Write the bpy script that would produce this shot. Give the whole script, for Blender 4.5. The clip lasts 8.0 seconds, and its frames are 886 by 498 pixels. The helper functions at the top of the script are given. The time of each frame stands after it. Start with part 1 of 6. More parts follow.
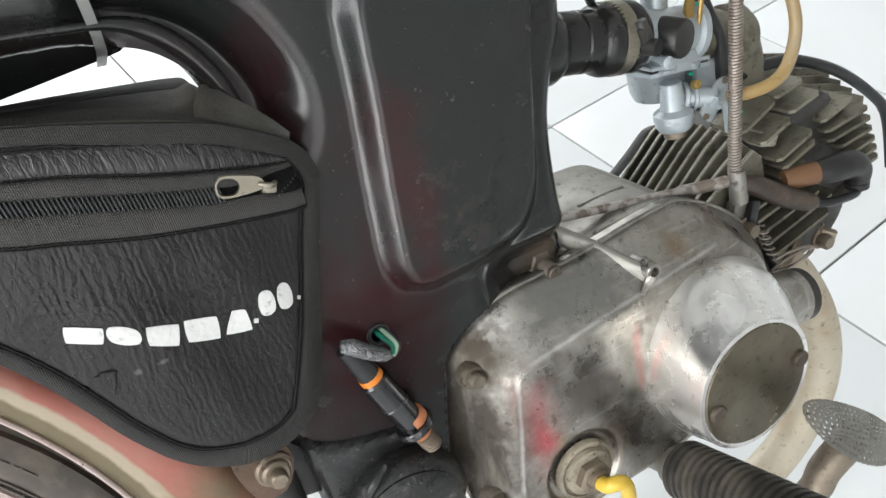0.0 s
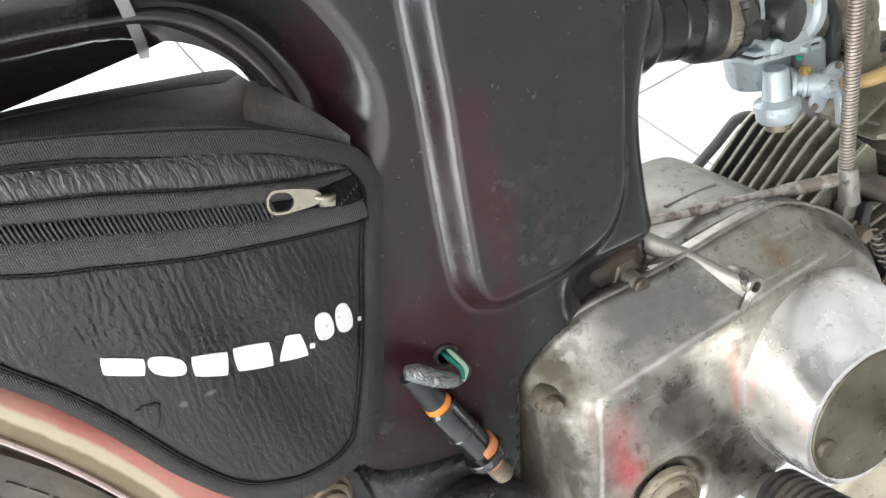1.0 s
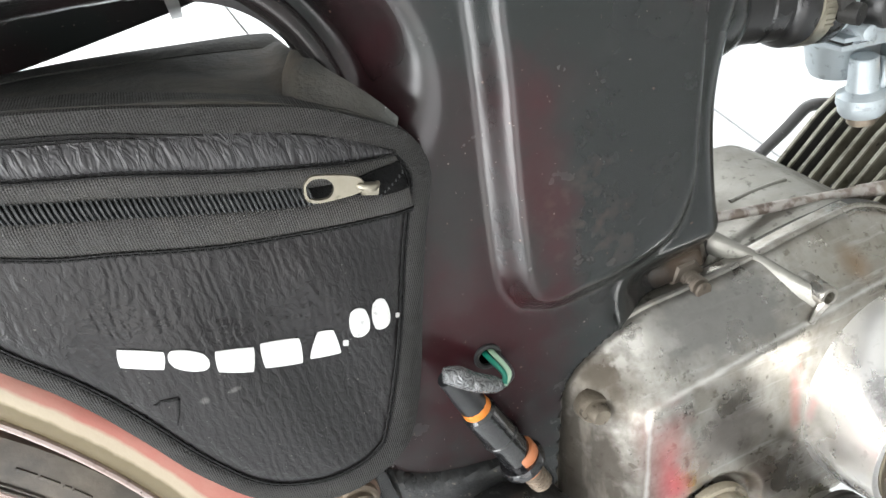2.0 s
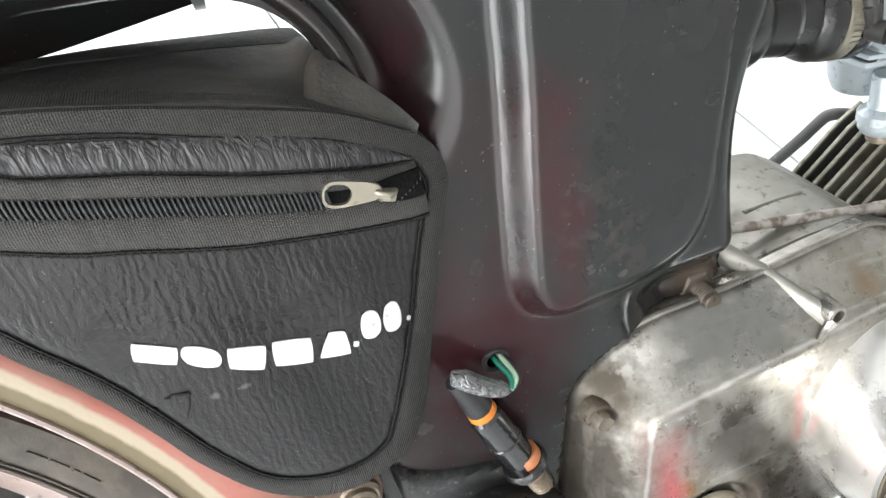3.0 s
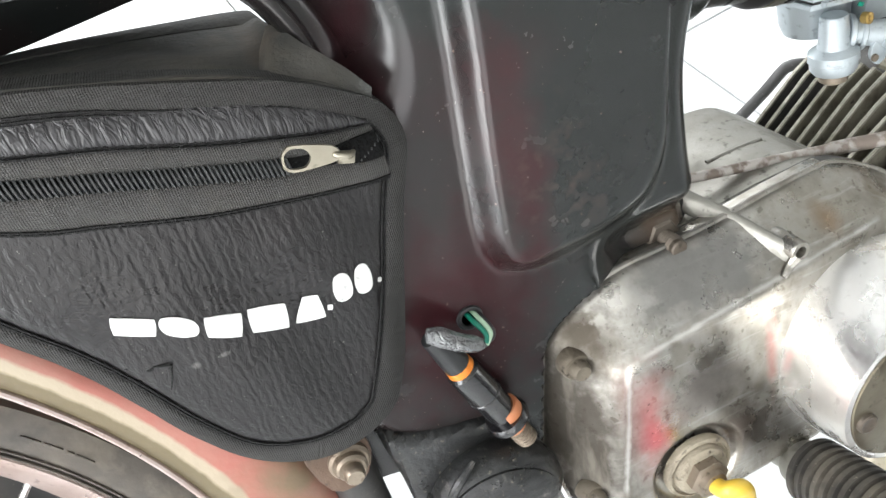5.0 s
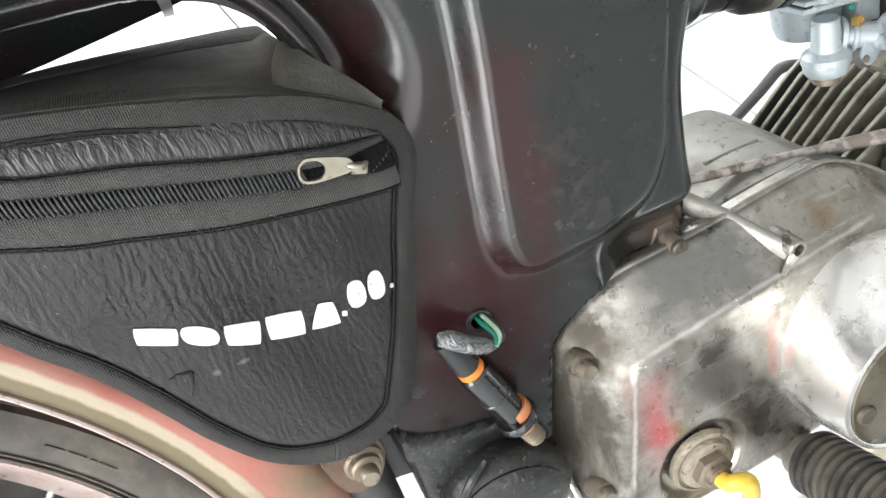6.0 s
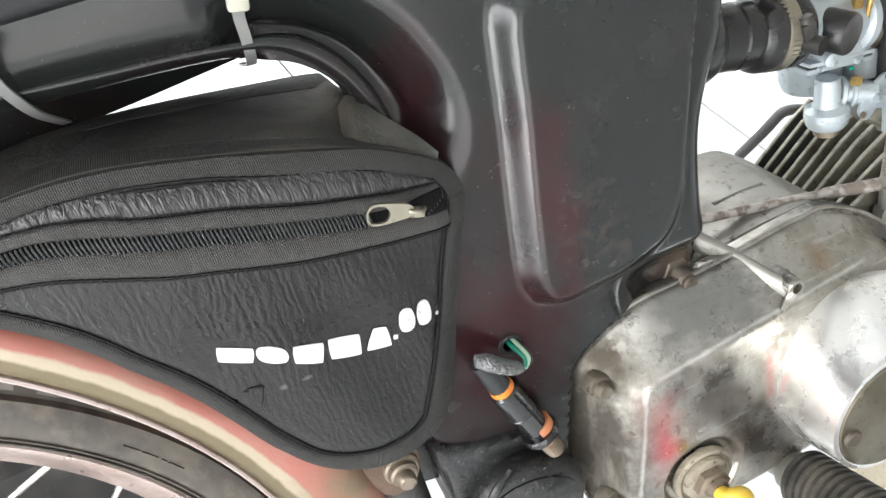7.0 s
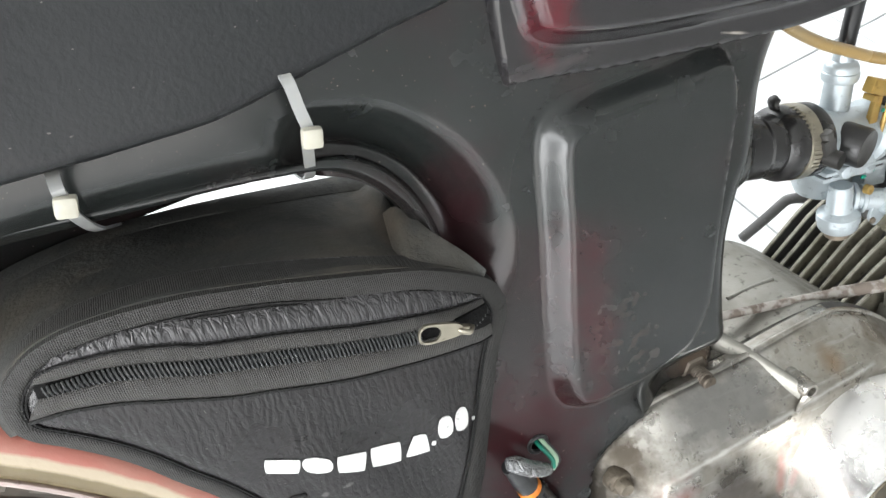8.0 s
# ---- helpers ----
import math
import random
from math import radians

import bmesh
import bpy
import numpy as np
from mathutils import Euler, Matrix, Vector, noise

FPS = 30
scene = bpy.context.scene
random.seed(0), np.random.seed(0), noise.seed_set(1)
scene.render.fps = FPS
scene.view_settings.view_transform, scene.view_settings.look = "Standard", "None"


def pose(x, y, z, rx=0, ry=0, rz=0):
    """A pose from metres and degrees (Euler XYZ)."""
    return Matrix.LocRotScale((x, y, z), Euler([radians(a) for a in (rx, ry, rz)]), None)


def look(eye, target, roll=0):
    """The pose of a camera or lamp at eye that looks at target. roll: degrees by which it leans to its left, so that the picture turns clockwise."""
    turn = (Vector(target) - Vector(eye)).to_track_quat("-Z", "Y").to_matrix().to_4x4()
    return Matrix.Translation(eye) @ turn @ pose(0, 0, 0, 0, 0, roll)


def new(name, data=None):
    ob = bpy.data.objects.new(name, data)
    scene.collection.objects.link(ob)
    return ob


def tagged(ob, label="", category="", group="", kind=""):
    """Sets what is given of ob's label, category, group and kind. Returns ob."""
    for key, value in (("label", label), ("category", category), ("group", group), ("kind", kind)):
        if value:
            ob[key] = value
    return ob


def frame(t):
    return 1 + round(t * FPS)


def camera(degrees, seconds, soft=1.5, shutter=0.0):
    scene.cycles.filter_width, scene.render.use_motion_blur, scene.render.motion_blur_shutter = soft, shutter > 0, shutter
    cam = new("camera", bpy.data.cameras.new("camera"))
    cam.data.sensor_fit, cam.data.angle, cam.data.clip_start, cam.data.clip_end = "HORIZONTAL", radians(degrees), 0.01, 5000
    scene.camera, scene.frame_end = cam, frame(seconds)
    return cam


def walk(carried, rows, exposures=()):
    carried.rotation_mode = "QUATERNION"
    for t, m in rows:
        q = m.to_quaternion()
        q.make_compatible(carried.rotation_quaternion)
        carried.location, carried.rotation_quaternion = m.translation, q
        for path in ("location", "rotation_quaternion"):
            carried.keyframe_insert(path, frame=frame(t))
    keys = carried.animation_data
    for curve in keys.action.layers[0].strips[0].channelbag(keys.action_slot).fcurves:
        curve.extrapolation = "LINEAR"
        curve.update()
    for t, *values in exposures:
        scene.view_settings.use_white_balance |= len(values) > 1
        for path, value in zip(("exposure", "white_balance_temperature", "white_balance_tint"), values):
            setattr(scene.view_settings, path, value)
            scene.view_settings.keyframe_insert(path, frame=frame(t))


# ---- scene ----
cam = camera(57.5, 8.0)
# seconds, x, y, z, turn about x, y, z
ROWS = [
    (0, -0.0003, 0.0027, 0.7409, 44.21, 2.96, -30.24),
    (0.5, -0.0009, 0.0221, 0.7384, 43.01, 4.38, -28.15),
    (1, 0.0145, 0.0538, 0.7230, 42.05, 5.32, -27.25),
    (1.5, 0.0188, 0.0733, 0.7181, 40.54, 5.64, -25.37),
    (2, 0.0198, 0.0886, 0.7086, 39.56, 4.88, -23.71),
    (2.2, 0.0166, 0.0984, 0.7107, 39.30, 4.50, -23.19),
    (3.3, 0.0273, 0.0971, 0.7184, 37.89, 3.49, -21.22),
    (3.5, 0.0354, 0.0890, 0.7158, 38.01, 3.87, -21.78),
    (4, 0.0399, 0.0677, 0.7047, 37.59, 5.49, -23.88),
    (4.5, 0.0335, 0.0690, 0.7113, 37.79, 6.04, -24.71),
    (4.7, 0.0252, 0.0743, 0.7138, 37.76, 6.04, -24.65),
    (5.8, 0.0269, 0.0645, 0.7156, 37.73, 6.58, -26.09),
    (6, 0.0182, 0.0697, 0.7250, 37.80, 6.63, -26.03),
    (6.5, 0.0005, 0.0716, 0.7437, 37.68, 6.35, -25.03),
    (7, -0.0072, 0.0652, 0.7754, 37.83, 5.04, -24.95),
    (7.5, -0.0069, 0.0656, 0.7978, 38.13, 4.09, -24.93),
    (8, -0.0271, 0.1093, 0.8161, 39.03, 2.11, -24.99),
]
walk(cam, [(t, pose(x, y, z, rx, ry, rz)) for t, x, y, z, rx, ry, rz in ROWS], exposures=[(0.0, -0.6), (0.5, -0.4), (1.0, -0.15), (1.5, 0.0), (2.2, 0.0), (3.5, 0.05), (6.0, 0.05), (8.0, 0.0)])

# ---- world and light ----
world = bpy.data.worlds.new("sky")
scene.world = world
world.use_nodes = True
wn = world.node_tree
sky = wn.nodes.new("ShaderNodeTexSky")
sky.sky_type, sky.sun_disc = "NISHITA", False
sky.sun_elevation, sky.sun_rotation = radians(50), radians(200)
wn.links.new(sky.outputs["Color"], wn.nodes["Background"].inputs["Color"])
wn.nodes["Background"].inputs["Strength"].default_value = 0.06


def area_lamp(name, place, target, w, h, power, colour=(1, 1, 1)):
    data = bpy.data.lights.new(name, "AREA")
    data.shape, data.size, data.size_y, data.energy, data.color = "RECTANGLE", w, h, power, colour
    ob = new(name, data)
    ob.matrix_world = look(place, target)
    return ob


# area lamps added to light the room, at openings made up in unseen walls
area_lamp("lamp_west_low", (-3.0, -1.45, 1.12), (0, -1.45, 1.12), 1.75, 2.1, 155, (0.98, 0.99, 1.0))
area_lamp("lamp_west_high", (-2.95, 0.5, 1.95), (0, 0.3, 0.7), 2.2, 1.5, 128, (0.98, 0.99, 1.0))
area_lamp("lamp_south", (-0.85, -2.47, 1.06), (-0.85, 0, 1.06), 1.9, 2.0, 44, (1.0, 0.99, 0.98))
area_lamp("lamp_north", (0.4, 4.3, 1.6), (0.2, 0, 0.3), 3.6, 2.2, 200, (0.97, 0.99, 1.0))


# ---- materials ----
class Mat:
    """A small wrapper to write node materials in few lines."""

    def __init__(self, name, base, rough=0.5, metal=0.0, spec=0.5, coat=0.0):
        self.m = bpy.data.materials.new(name)
        self.m.use_nodes = True
        self.t = self.m.node_tree
        self.b = self.t.nodes["Principled BSDF"]
        self.b.inputs["Base Color"].default_value = (*base, 1)
        self.b.inputs["Roughness"].default_value = rough
        self.b.inputs["Metallic"].default_value = metal
        self.b.inputs["Specular IOR Level"].default_value = spec
        self.b.inputs["Coat Weight"].default_value = coat
        self.colour = None
        self.base = base
        self.height = None
        self.co = self.t.nodes.new("ShaderNodeTexCoord").outputs["Object"]

    def node(self, kind):
        return self.t.nodes.new(kind)

    def vector_op(self, operation):
        n = self.t.nodes.new("ShaderNodeVectorMath")
        n.operation = operation
        return n

    def mapped(self, scale):
        n = self.node("ShaderNodeMapping")
        n.inputs["Scale"].default_value = scale
        self.t.links.new(self.co, n.inputs["Vector"])
        return n.outputs["Vector"]

    def noise(self, scale, detail=4, stretch=(1, 1, 1), lo=0.4, hi=0.6, rough=0.55, distort=0.0):
        n = self.node("ShaderNodeTexNoise")
        n.inputs["Scale"].default_value, n.inputs["Detail"].default_value = scale, detail
        n.inputs["Roughness"].default_value, n.inputs["Distortion"].default_value = rough, distort
        self.t.links.new(self.mapped(stretch), n.inputs["Vector"])
        return self.ramp(n.outputs["Fac"], lo, hi)

    def voronoi(self, scale, stretch=(1, 1, 1), lo=0.0, hi=0.1, feature="DISTANCE_TO_EDGE"):
        n = self.node("ShaderNodeTexVoronoi")
        n.feature = feature
        n.inputs["Scale"].default_value = scale
        self.t.links.new(self.mapped(stretch), n.inputs["Vector"])
        return self.ramp(n.outputs["Distance"], lo, hi)

    def wave(self, scale, stretch=(1, 1, 1), axis="X", distort=0.0, lo=0.0, hi=1.0):
        n = self.node("ShaderNodeTexWave")
        n.bands_direction = axis
        n.inputs["Scale"].default_value, n.inputs["Distortion"].default_value = scale, distort
        self.t.links.new(self.mapped(stretch), n.inputs["Vector"])
        return self.ramp(n.outputs["Fac"], lo, hi)

    def ramp(self, fac, lo, hi):
        n = self.node("ShaderNodeMapRange")
        n.inputs["From Min"].default_value, n.inputs["From Max"].default_value = lo, hi
        self.t.links.new(fac, n.inputs["Value"])
        return n.outputs["Result"]

    def math(self, op, a, b):
        n = self.node("ShaderNodeMath")
        n.operation = op
        for i, v in enumerate((a, b)):
            if isinstance(v, (int, float)):
                n.inputs[i].default_value = v
            else:
                self.t.links.new(v, n.inputs[i])
        return n.outputs[0]

    def tint(self, fac, colour, amount=1.0):
        """Mix another colour over what is there, by a mask."""
        n = self.node("ShaderNodeMix")
        n.data_type = "RGBA"
        if amount != 1.0:
            fac = self.math("MULTIPLY", fac, amount)
        self.t.links.new(fac, n.inputs[0])
        if self.colour is None:
            n.inputs[6].default_value = (*self.base, 1)
        else:
            self.t.links.new(self.colour, n.inputs[6])
        n.inputs[7].default_value = (*colour, 1)
        self.colour = n.outputs[2]
        self.t.links.new(self.colour, self.b.inputs["Base Color"])
        return self

    def set(self, socket, fac, lo, hi):
        n = self.node("ShaderNodeMapRange")
        n.inputs["To Min"].default_value, n.inputs["To Max"].default_value = lo, hi
        self.t.links.new(fac, n.inputs["Value"])
        self.t.links.new(n.outputs["Result"], self.b.inputs[socket])
        return self

    def bump(self, fac, metres, strength=1.0):
        n = self.node("ShaderNodeBump")
        n.inputs["Strength"].default_value, n.inputs["Distance"].default_value = strength, metres
        self.t.links.new(fac, n.inputs["Height"])
        if self.height is not None:
            self.t.links.new(self.height, n.inputs["Normal"])
        self.height = n.outputs["Normal"]
        self.t.links.new(self.height, self.b.inputs["Normal"])
        return self

    def axis(self, which):
        n = self.node("ShaderNodeSeparateXYZ")
        self.t.links.new(self.co, n.inputs[0])
        return n.outputs[which]


def spot(m, centre, radius, soft=0.5):
    """A mask round a place on the thing: 1 in its middle, 0 outside the radius, with a noisy border."""
    sub = m.vector_op("SUBTRACT")
    m.t.links.new(m.co, sub.inputs[0])
    sub.inputs[1].default_value = centre
    div = m.vector_op("DIVIDE")
    m.t.links.new(sub.outputs[0], div.inputs[0])
    div.inputs[1].default_value = radius
    ln = m.vector_op("LENGTH")
    m.t.links.new(div.outputs[0], ln.inputs[0])
    edge = m.math("ADD", ln.outputs["Value"], m.math("MULTIPLY", m.noise(60, 5, lo=0.3, hi=0.7), 0.5))
    return m.ramp(edge, 1.25, 1.25 - soft)


def band(m, a, b, width):
    """A mask along the straight line from a to b in the (x, z) plane, with a noisy border."""
    length = math.hypot(b[0] - a[0], b[1] - a[1])
    c, d = (b[0] - a[0]) / length, (b[1] - a[1]) / length
    x, z = m.math("SUBTRACT", m.axis("X"), a[0]), m.math("SUBTRACT", m.axis("Z"), a[1])
    along = m.math("ADD", m.math("MULTIPLY", x, c), m.math("MULTIPLY", z, d))
    off = m.math("ABSOLUTE", m.math("SUBTRACT", m.math("MULTIPLY", z, c), m.math("MULTIPLY", x, d)), 0)
    off = m.math("ADD", off, m.math("MULTIPLY", m.noise(120, 4, lo=0.3, hi=0.7), width * 0.8))
    ends = m.math("MULTIPLY", m.ramp(along, -0.004, 0.004), m.ramp(along, length + 0.004, length - 0.004))
    return m.math("MULTIPLY", m.ramp(off, width * 1.3, width * 0.4), ends)


# black paint over an older maroon coat, scuffed and dusty
M = Mat("black_frame_paint", (0.0135, 0.0155, 0.0150), 0.25, 0, 0.5, 0.0)
M.tint(M.noise(9, 5, lo=0.45, hi=0.68), (0.030, 0.007, 0.009), 0.55)
M.tint(spot(M, (0.139, 0.14, 0.495), (0.017, 0.1, 0.080), 0.7), (0.036, 0.008, 0.010), 0.7)
M.tint(spot(M, (0.095, 0.14, 0.41), (0.055, 0.1, 0.075), 0.7), (0.030, 0.007, 0.009), 0.7)
M.tint(spot(M, (0.085, 0.15, 0.57), (0.018, 0.1, 0.05), 0.8), (0.030, 0.006, 0.009), 0.5)
M.tint(M.math("MULTIPLY", spot(M, (0.155, 0.14, 0.47), (0.030, 0.1, 0.055), 0.9), M.noise(120, 6, lo=0.50, hi=0.66)), (0.060, 0.040, 0.034), 0.7)
M.tint(spot(M, (0.226, 0.17, 0.404), (0.030, 0.08, 0.026), 0.7), (0.060, 0.044, 0.032), 0.8)
M.tint(M.noise(25, 6, lo=0.55, hi=0.8), (0.028, 0.026, 0.025), 0.35)
M.tint(M.noise(800, 2, lo=0.745, hi=0.775), (0.42, 0.36, 0.32), 0.5)
M.tint(M.noise(330, 2, lo=0.74, hi=0.77), (0.25, 0.17, 0.13), 0.3)
M.set("Roughness", M.noise(30, 5, lo=0.35, hi=0.7), 0.17, 0.30)
# specular cut low on the frame, in place of the mirrored floor's shade
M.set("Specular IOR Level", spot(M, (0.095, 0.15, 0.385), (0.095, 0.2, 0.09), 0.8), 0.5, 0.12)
M.bump(M.noise(10, 2, lo=0.3, hi=0.7), 0.0008, 0.4)
frame_paint = M.m

M = Mat("black_cover_vinyl", (0.010, 0.011, 0.012), 0.42, 0, 0.32)
M.tint(M.noise(14, 6, (0.4, 1, 1.4), lo=0.5, hi=0.75), (0.032, 0.032, 0.032), 0.5)
M.tint(M.noise(600, 1, (0.5, 1, 1), lo=0.76, hi=0.80), (0.3, 0.28, 0.26), 0.3)
M.set("Roughness", M.noise(20, 5, lo=0.35, hi=0.7), 0.36, 0.55)
M.bump(M.noise(380, 3, lo=0.3, hi=0.7), 0.0001)
cover_paint = M.m

M = Mat("maroon_black_gloss_paint", (0.013, 0.012, 0.013), 0.22, 0, 0.5, 0.3)
M.tint(spot(M, (0.138, 0.13, 0.665), (0.016, 0.1, 0.035), 0.8), (0.075, 0.004, 0.009), 0.9)
M.tint(M.noise(40, 5, (0.5, 1, 2), lo=0.58, hi=0.8), (0.06, 0.05, 0.05), 0.6)
M.tint(band(M, (0.2373, 0.6193), (0.2485, 0.6160), 0.0009), (0.30, 0.27, 0.24), 0.8)
M.bump(M.noise(14, 3, lo=0.3, hi=0.7), 0.0008, 0.5)
flap_paint = M.m

# the bag: wrinkled imitation leather, dusty felt and woven tape
M = Mat("black_imitation_leather", (0.0085, 0.0075, 0.0080), 0.42, 0, 0.42)
M.tint(M.noise(18, 5, lo=0.5, hi=0.8), (0.020, 0.017, 0.017), 0.5)
M.tint(M.noise(700, 1, lo=0.74, hi=0.8), (0.25, 0.24, 0.22), 0.4)
M.set("Roughness", M.noise(24, 5, lo=0.3, hi=0.7), 0.24, 0.38)
scuff = M.math("MAXIMUM", spot(M, (-0.0137, 0.137, 0.4632), (0.0032, 0.05, 0.0016), 0.6), spot(M, (-0.0263, 0.137, 0.4636), (0.0024, 0.05, 0.0022), 0.6))
M.tint(scuff, (0.22, 0.21, 0.20), 0.35)
M.bump(M.wave(70, (1, 1, 0.45), "X", 12.0), 0.00028, 0.5)
M.bump(M.voronoi(280, (1, 1, 0.45), 0.0, 0.35), 0.0003, 0.35)
M.bump(M.noise(380, 2, (1, 1, 0.6), lo=0.30, hi=0.70, distort=0.8), 0.0005, 0.42)
M.bump(M.noise(26, 3, (1, 1, 0.5), lo=0.3, hi=0.7), 0.0016, 0.5)
leather = M.m
M = Mat("black_gathered_leather", (0.030, 0.029, 0.0305), 0.40)
M.tint(M.noise(90, 5, (1, 1, 0.25), lo=0.5, hi=0.8), (0.055, 0.052, 0.053), 0.6)
M.bump(M.noise(330, 2, (1, 1, 0.18), lo=0.32, hi=0.68, distort=0.5), 0.0014, 0.75)
gathered = M.m
M = Mat("dusty_black_fabric", (0.046, 0.047, 0.044), 0.85, 0, 0.3)
M.tint(M.noise(16, 6, lo=0.46, hi=0.70), (0.082, 0.073, 0.058), 0.8)
M.tint(M.noise(60, 6, lo=0.55, hi=0.72), (0.10, 0.09, 0.072), 0.5)
M.tint(spot(M, (0.052, 0.20, 0.567), (0.010, 0.045, 0.03), 0.8), (0.115, 0.09, 0.065), 0.7)
M.tint(spot(M, (0.0665, 0.19, 0.555), (0.014, 0.05, 0.02), 0.9), (0.085, 0.080, 0.072), 0.7)
M.bump(M.noise(30, 4, lo=0.3, hi=0.7), 0.003, 0.5).bump(M.noise(600, 2, lo=0.3, hi=0.7), 0.0002)
fabric = M.m
M = Mat("black_woven_tape", (0.041, 0.040, 0.0385), 0.72, 0, 0.35)
M.tint(M.noise(45, 5, lo=0.5, hi=0.75), (0.052, 0.048, 0.043), 0.6)
M.tint(M.wave(330, axis="X", distort=1.5, lo=0.6, hi=1.0), (0.070, 0.067, 0.062), 0.45)
M.tint(M.noise(160, 5, (1, 1, 0.35), lo=0.52, hi=0.72), (0.062, 0.058, 0.052), 0.5)
M.bump(M.wave(330, axis="X", distort=2.5), 0.0004, 0.5).bump(M.wave(330, axis="Z", distort=2.5), 0.0003, 0.5).bump(M.noise(130, 4, (1, 1, 0.4), lo=0.3, hi=0.7), 0.0012, 0.5)
tape = M.m
# darker copy of the woven tape; shade under the rim is in the colour
M = Mat("black_binding_tape", (0.025, 0.0245, 0.0235), 0.70, 0, 0.35)
M.tint(M.noise(45, 5, lo=0.5, hi=0.75), (0.034, 0.032, 0.030), 0.6)
M.tint(M.wave(330, axis="X", distort=2.5, lo=0.6, hi=1.0), (0.045, 0.043, 0.040), 0.4)
M.bump(M.wave(330, axis="X", distort=2.5), 0.0004, 0.5).bump(M.wave(330, axis="Z", distort=2.5), 0.0003, 0.5).bump(M.noise(130, 4, lo=0.3, hi=0.7), 0.0012, 0.5)
binding_tape = M.m
# near-black colour that stands for the shade inside the zip
M = Mat("near_black_gap", (0.007, 0.007, 0.007), 0.9, 0, 0.1)
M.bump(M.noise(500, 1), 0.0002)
gap_black = M.m
M = Mat("black_stitching", (0.010, 0.010, 0.010), 0.8, 0, 0.3)
M.bump(M.noise(900, 1), 0.0002)
stitch = M.m
M = Mat("black_nylon", (0.028, 0.030, 0.031), 0.36, 0, 0.55)
M.tint(M.noise(80, 3, lo=0.45, hi=0.75), (0.05, 0.05, 0.048), 0.6)
nylon = M.m
M = Mat("white_print", (0.68, 0.68, 0.665), 0.5)
M.tint(M.noise(260, 5, lo=0.60, hi=0.72), (0.25, 0.25, 0.25), 0.7)
M.bump(M.noise(200, 3, lo=0.3, hi=0.7), 0.0004, 0.5)
white_print = M.m

# metals
def alloy(name, base, rough, dirt, dirt_amount, metal=0.9, bumpy=0.0005):
    m = Mat(name, base, rough, metal)
    m.tint(m.noise(22, 6, lo=0.46, hi=0.72), dirt, dirt_amount)
    m.tint(m.noise(160, 4, lo=0.60, hi=0.72), tuple(c * 0.45 for c in dirt), dirt_amount)
    m.set("Roughness", m.noise(40, 5, lo=0.35, hi=0.7), rough - 0.08, min(rough + 0.22, 1))
    m.set("Metallic", m.noise(22, 6, lo=0.46, hi=0.8), metal, metal * 0.55)
    m.bump(m.noise(55, 5, lo=0.3, hi=0.7), bumpy, 0.6).bump(m.noise(500, 2, lo=0.3, hi=0.7), bumpy * 0.2)
    return m


# near-black; also carries the shade between the fins in its colour
dark_fin = alloy("black_alloy_and_shade", (0.06, 0.058, 0.055), 0.5, (0.025, 0.023, 0.02), 0.8, 0.3, 0.0004).m
M = Mat("worn_engine_alloy", (0.41, 0.395, 0.362), 0.3, 0.9)
M.tint(M.noise(11, 4, lo=0.40, hi=0.66), (0.215, 0.20, 0.172), 0.75)
M.tint(M.noise(55, 6, (1, 1, 0.7), lo=0.50, hi=0.68), (0.13, 0.112, 0.085), 0.5)
M.tint(M.noise(30, 6, (1, 1, 0.6), lo=0.52, hi=0.74), (0.20, 0.175, 0.135), 0.5)
M.tint(M.noise(260, 6, (1, 1, 0.6), lo=0.48, hi=0.74), (0.20, 0.18, 0.15), 0.45)
M.tint(M.noise(240, 6, (0.10, 1, 1.3), lo=0.58, hi=0.70), (0.60, 0.59, 0.57), 0.35)
M.tint(M.noise(420, 3, lo=0.66, hi=0.72), (0.04, 0.036, 0.03), 0.6)
M.tint(M.noise(150, 5, lo=0.62, hi=0.68), (0.075, 0.058, 0.04), 0.55)
M.tint(M.noise(38, 6, (1, 1, 0.5), lo=0.60, hi=0.66), (0.11, 0.085, 0.055), 0.5)
# red paint left behind, smoke-brown stains, chalky corrosion
M.tint(spot(M, (0.172, 0.11, 0.318), (0.021, 0.06, 0.052), 0.9), (0.46, 0.10, 0.11), 0.6)
M.tint(spot(M, (0.174, 0.11, 0.302), (0.012, 0.06, 0.022), 0.9), (0.56, 0.06, 0.08), 0.5)
M.tint(spot(M, (0.2535, 0.11, 0.325), (0.005, 0.06, 0.040), 0.9), (0.45, 0.14, 0.13), 0.5)
M.tint(spot(M, (0.210, 0.11, 0.322), (0.034, 0.06, 0.026), 0.7), (0.15, 0.13, 0.12), 0.7)
M.tint(spot(M, (0.228, 0.11, 0.275), (0.024, 0.06, 0.030), 0.6), (0.10, 0.072, 0.055), 0.7)
M.tint(spot(M, (0.300, 0.14, 0.390), (0.040, 0.06, 0.014), 0.8), (0.26, 0.24, 0.20), 0.45)
M.tint(spot(M, (0.302, 0.135, 0.387), (0.009, 0.03, 0.010), 0.9), (0.20, 0.12, 0.06), 0.6)
# upward face darkened: the dark surroundings it mirrors are put into its colour
flat_top_shade = spot(M, (0.220, 0.138, 0.386), (0.060, 0.040, 0.026), 0.5)
M.tint(flat_top_shade, (0.17, 0.166, 0.158), 0.8)
# left face: brown grime plus painted shade, against the strong side lamp
left_grime_shade = spot(M, (0.136, 0.145, 0.310), (0.035, 0.09, 0.130), 0.7)
M.tint(left_grime_shade, (0.040, 0.033, 0.025), 0.9)
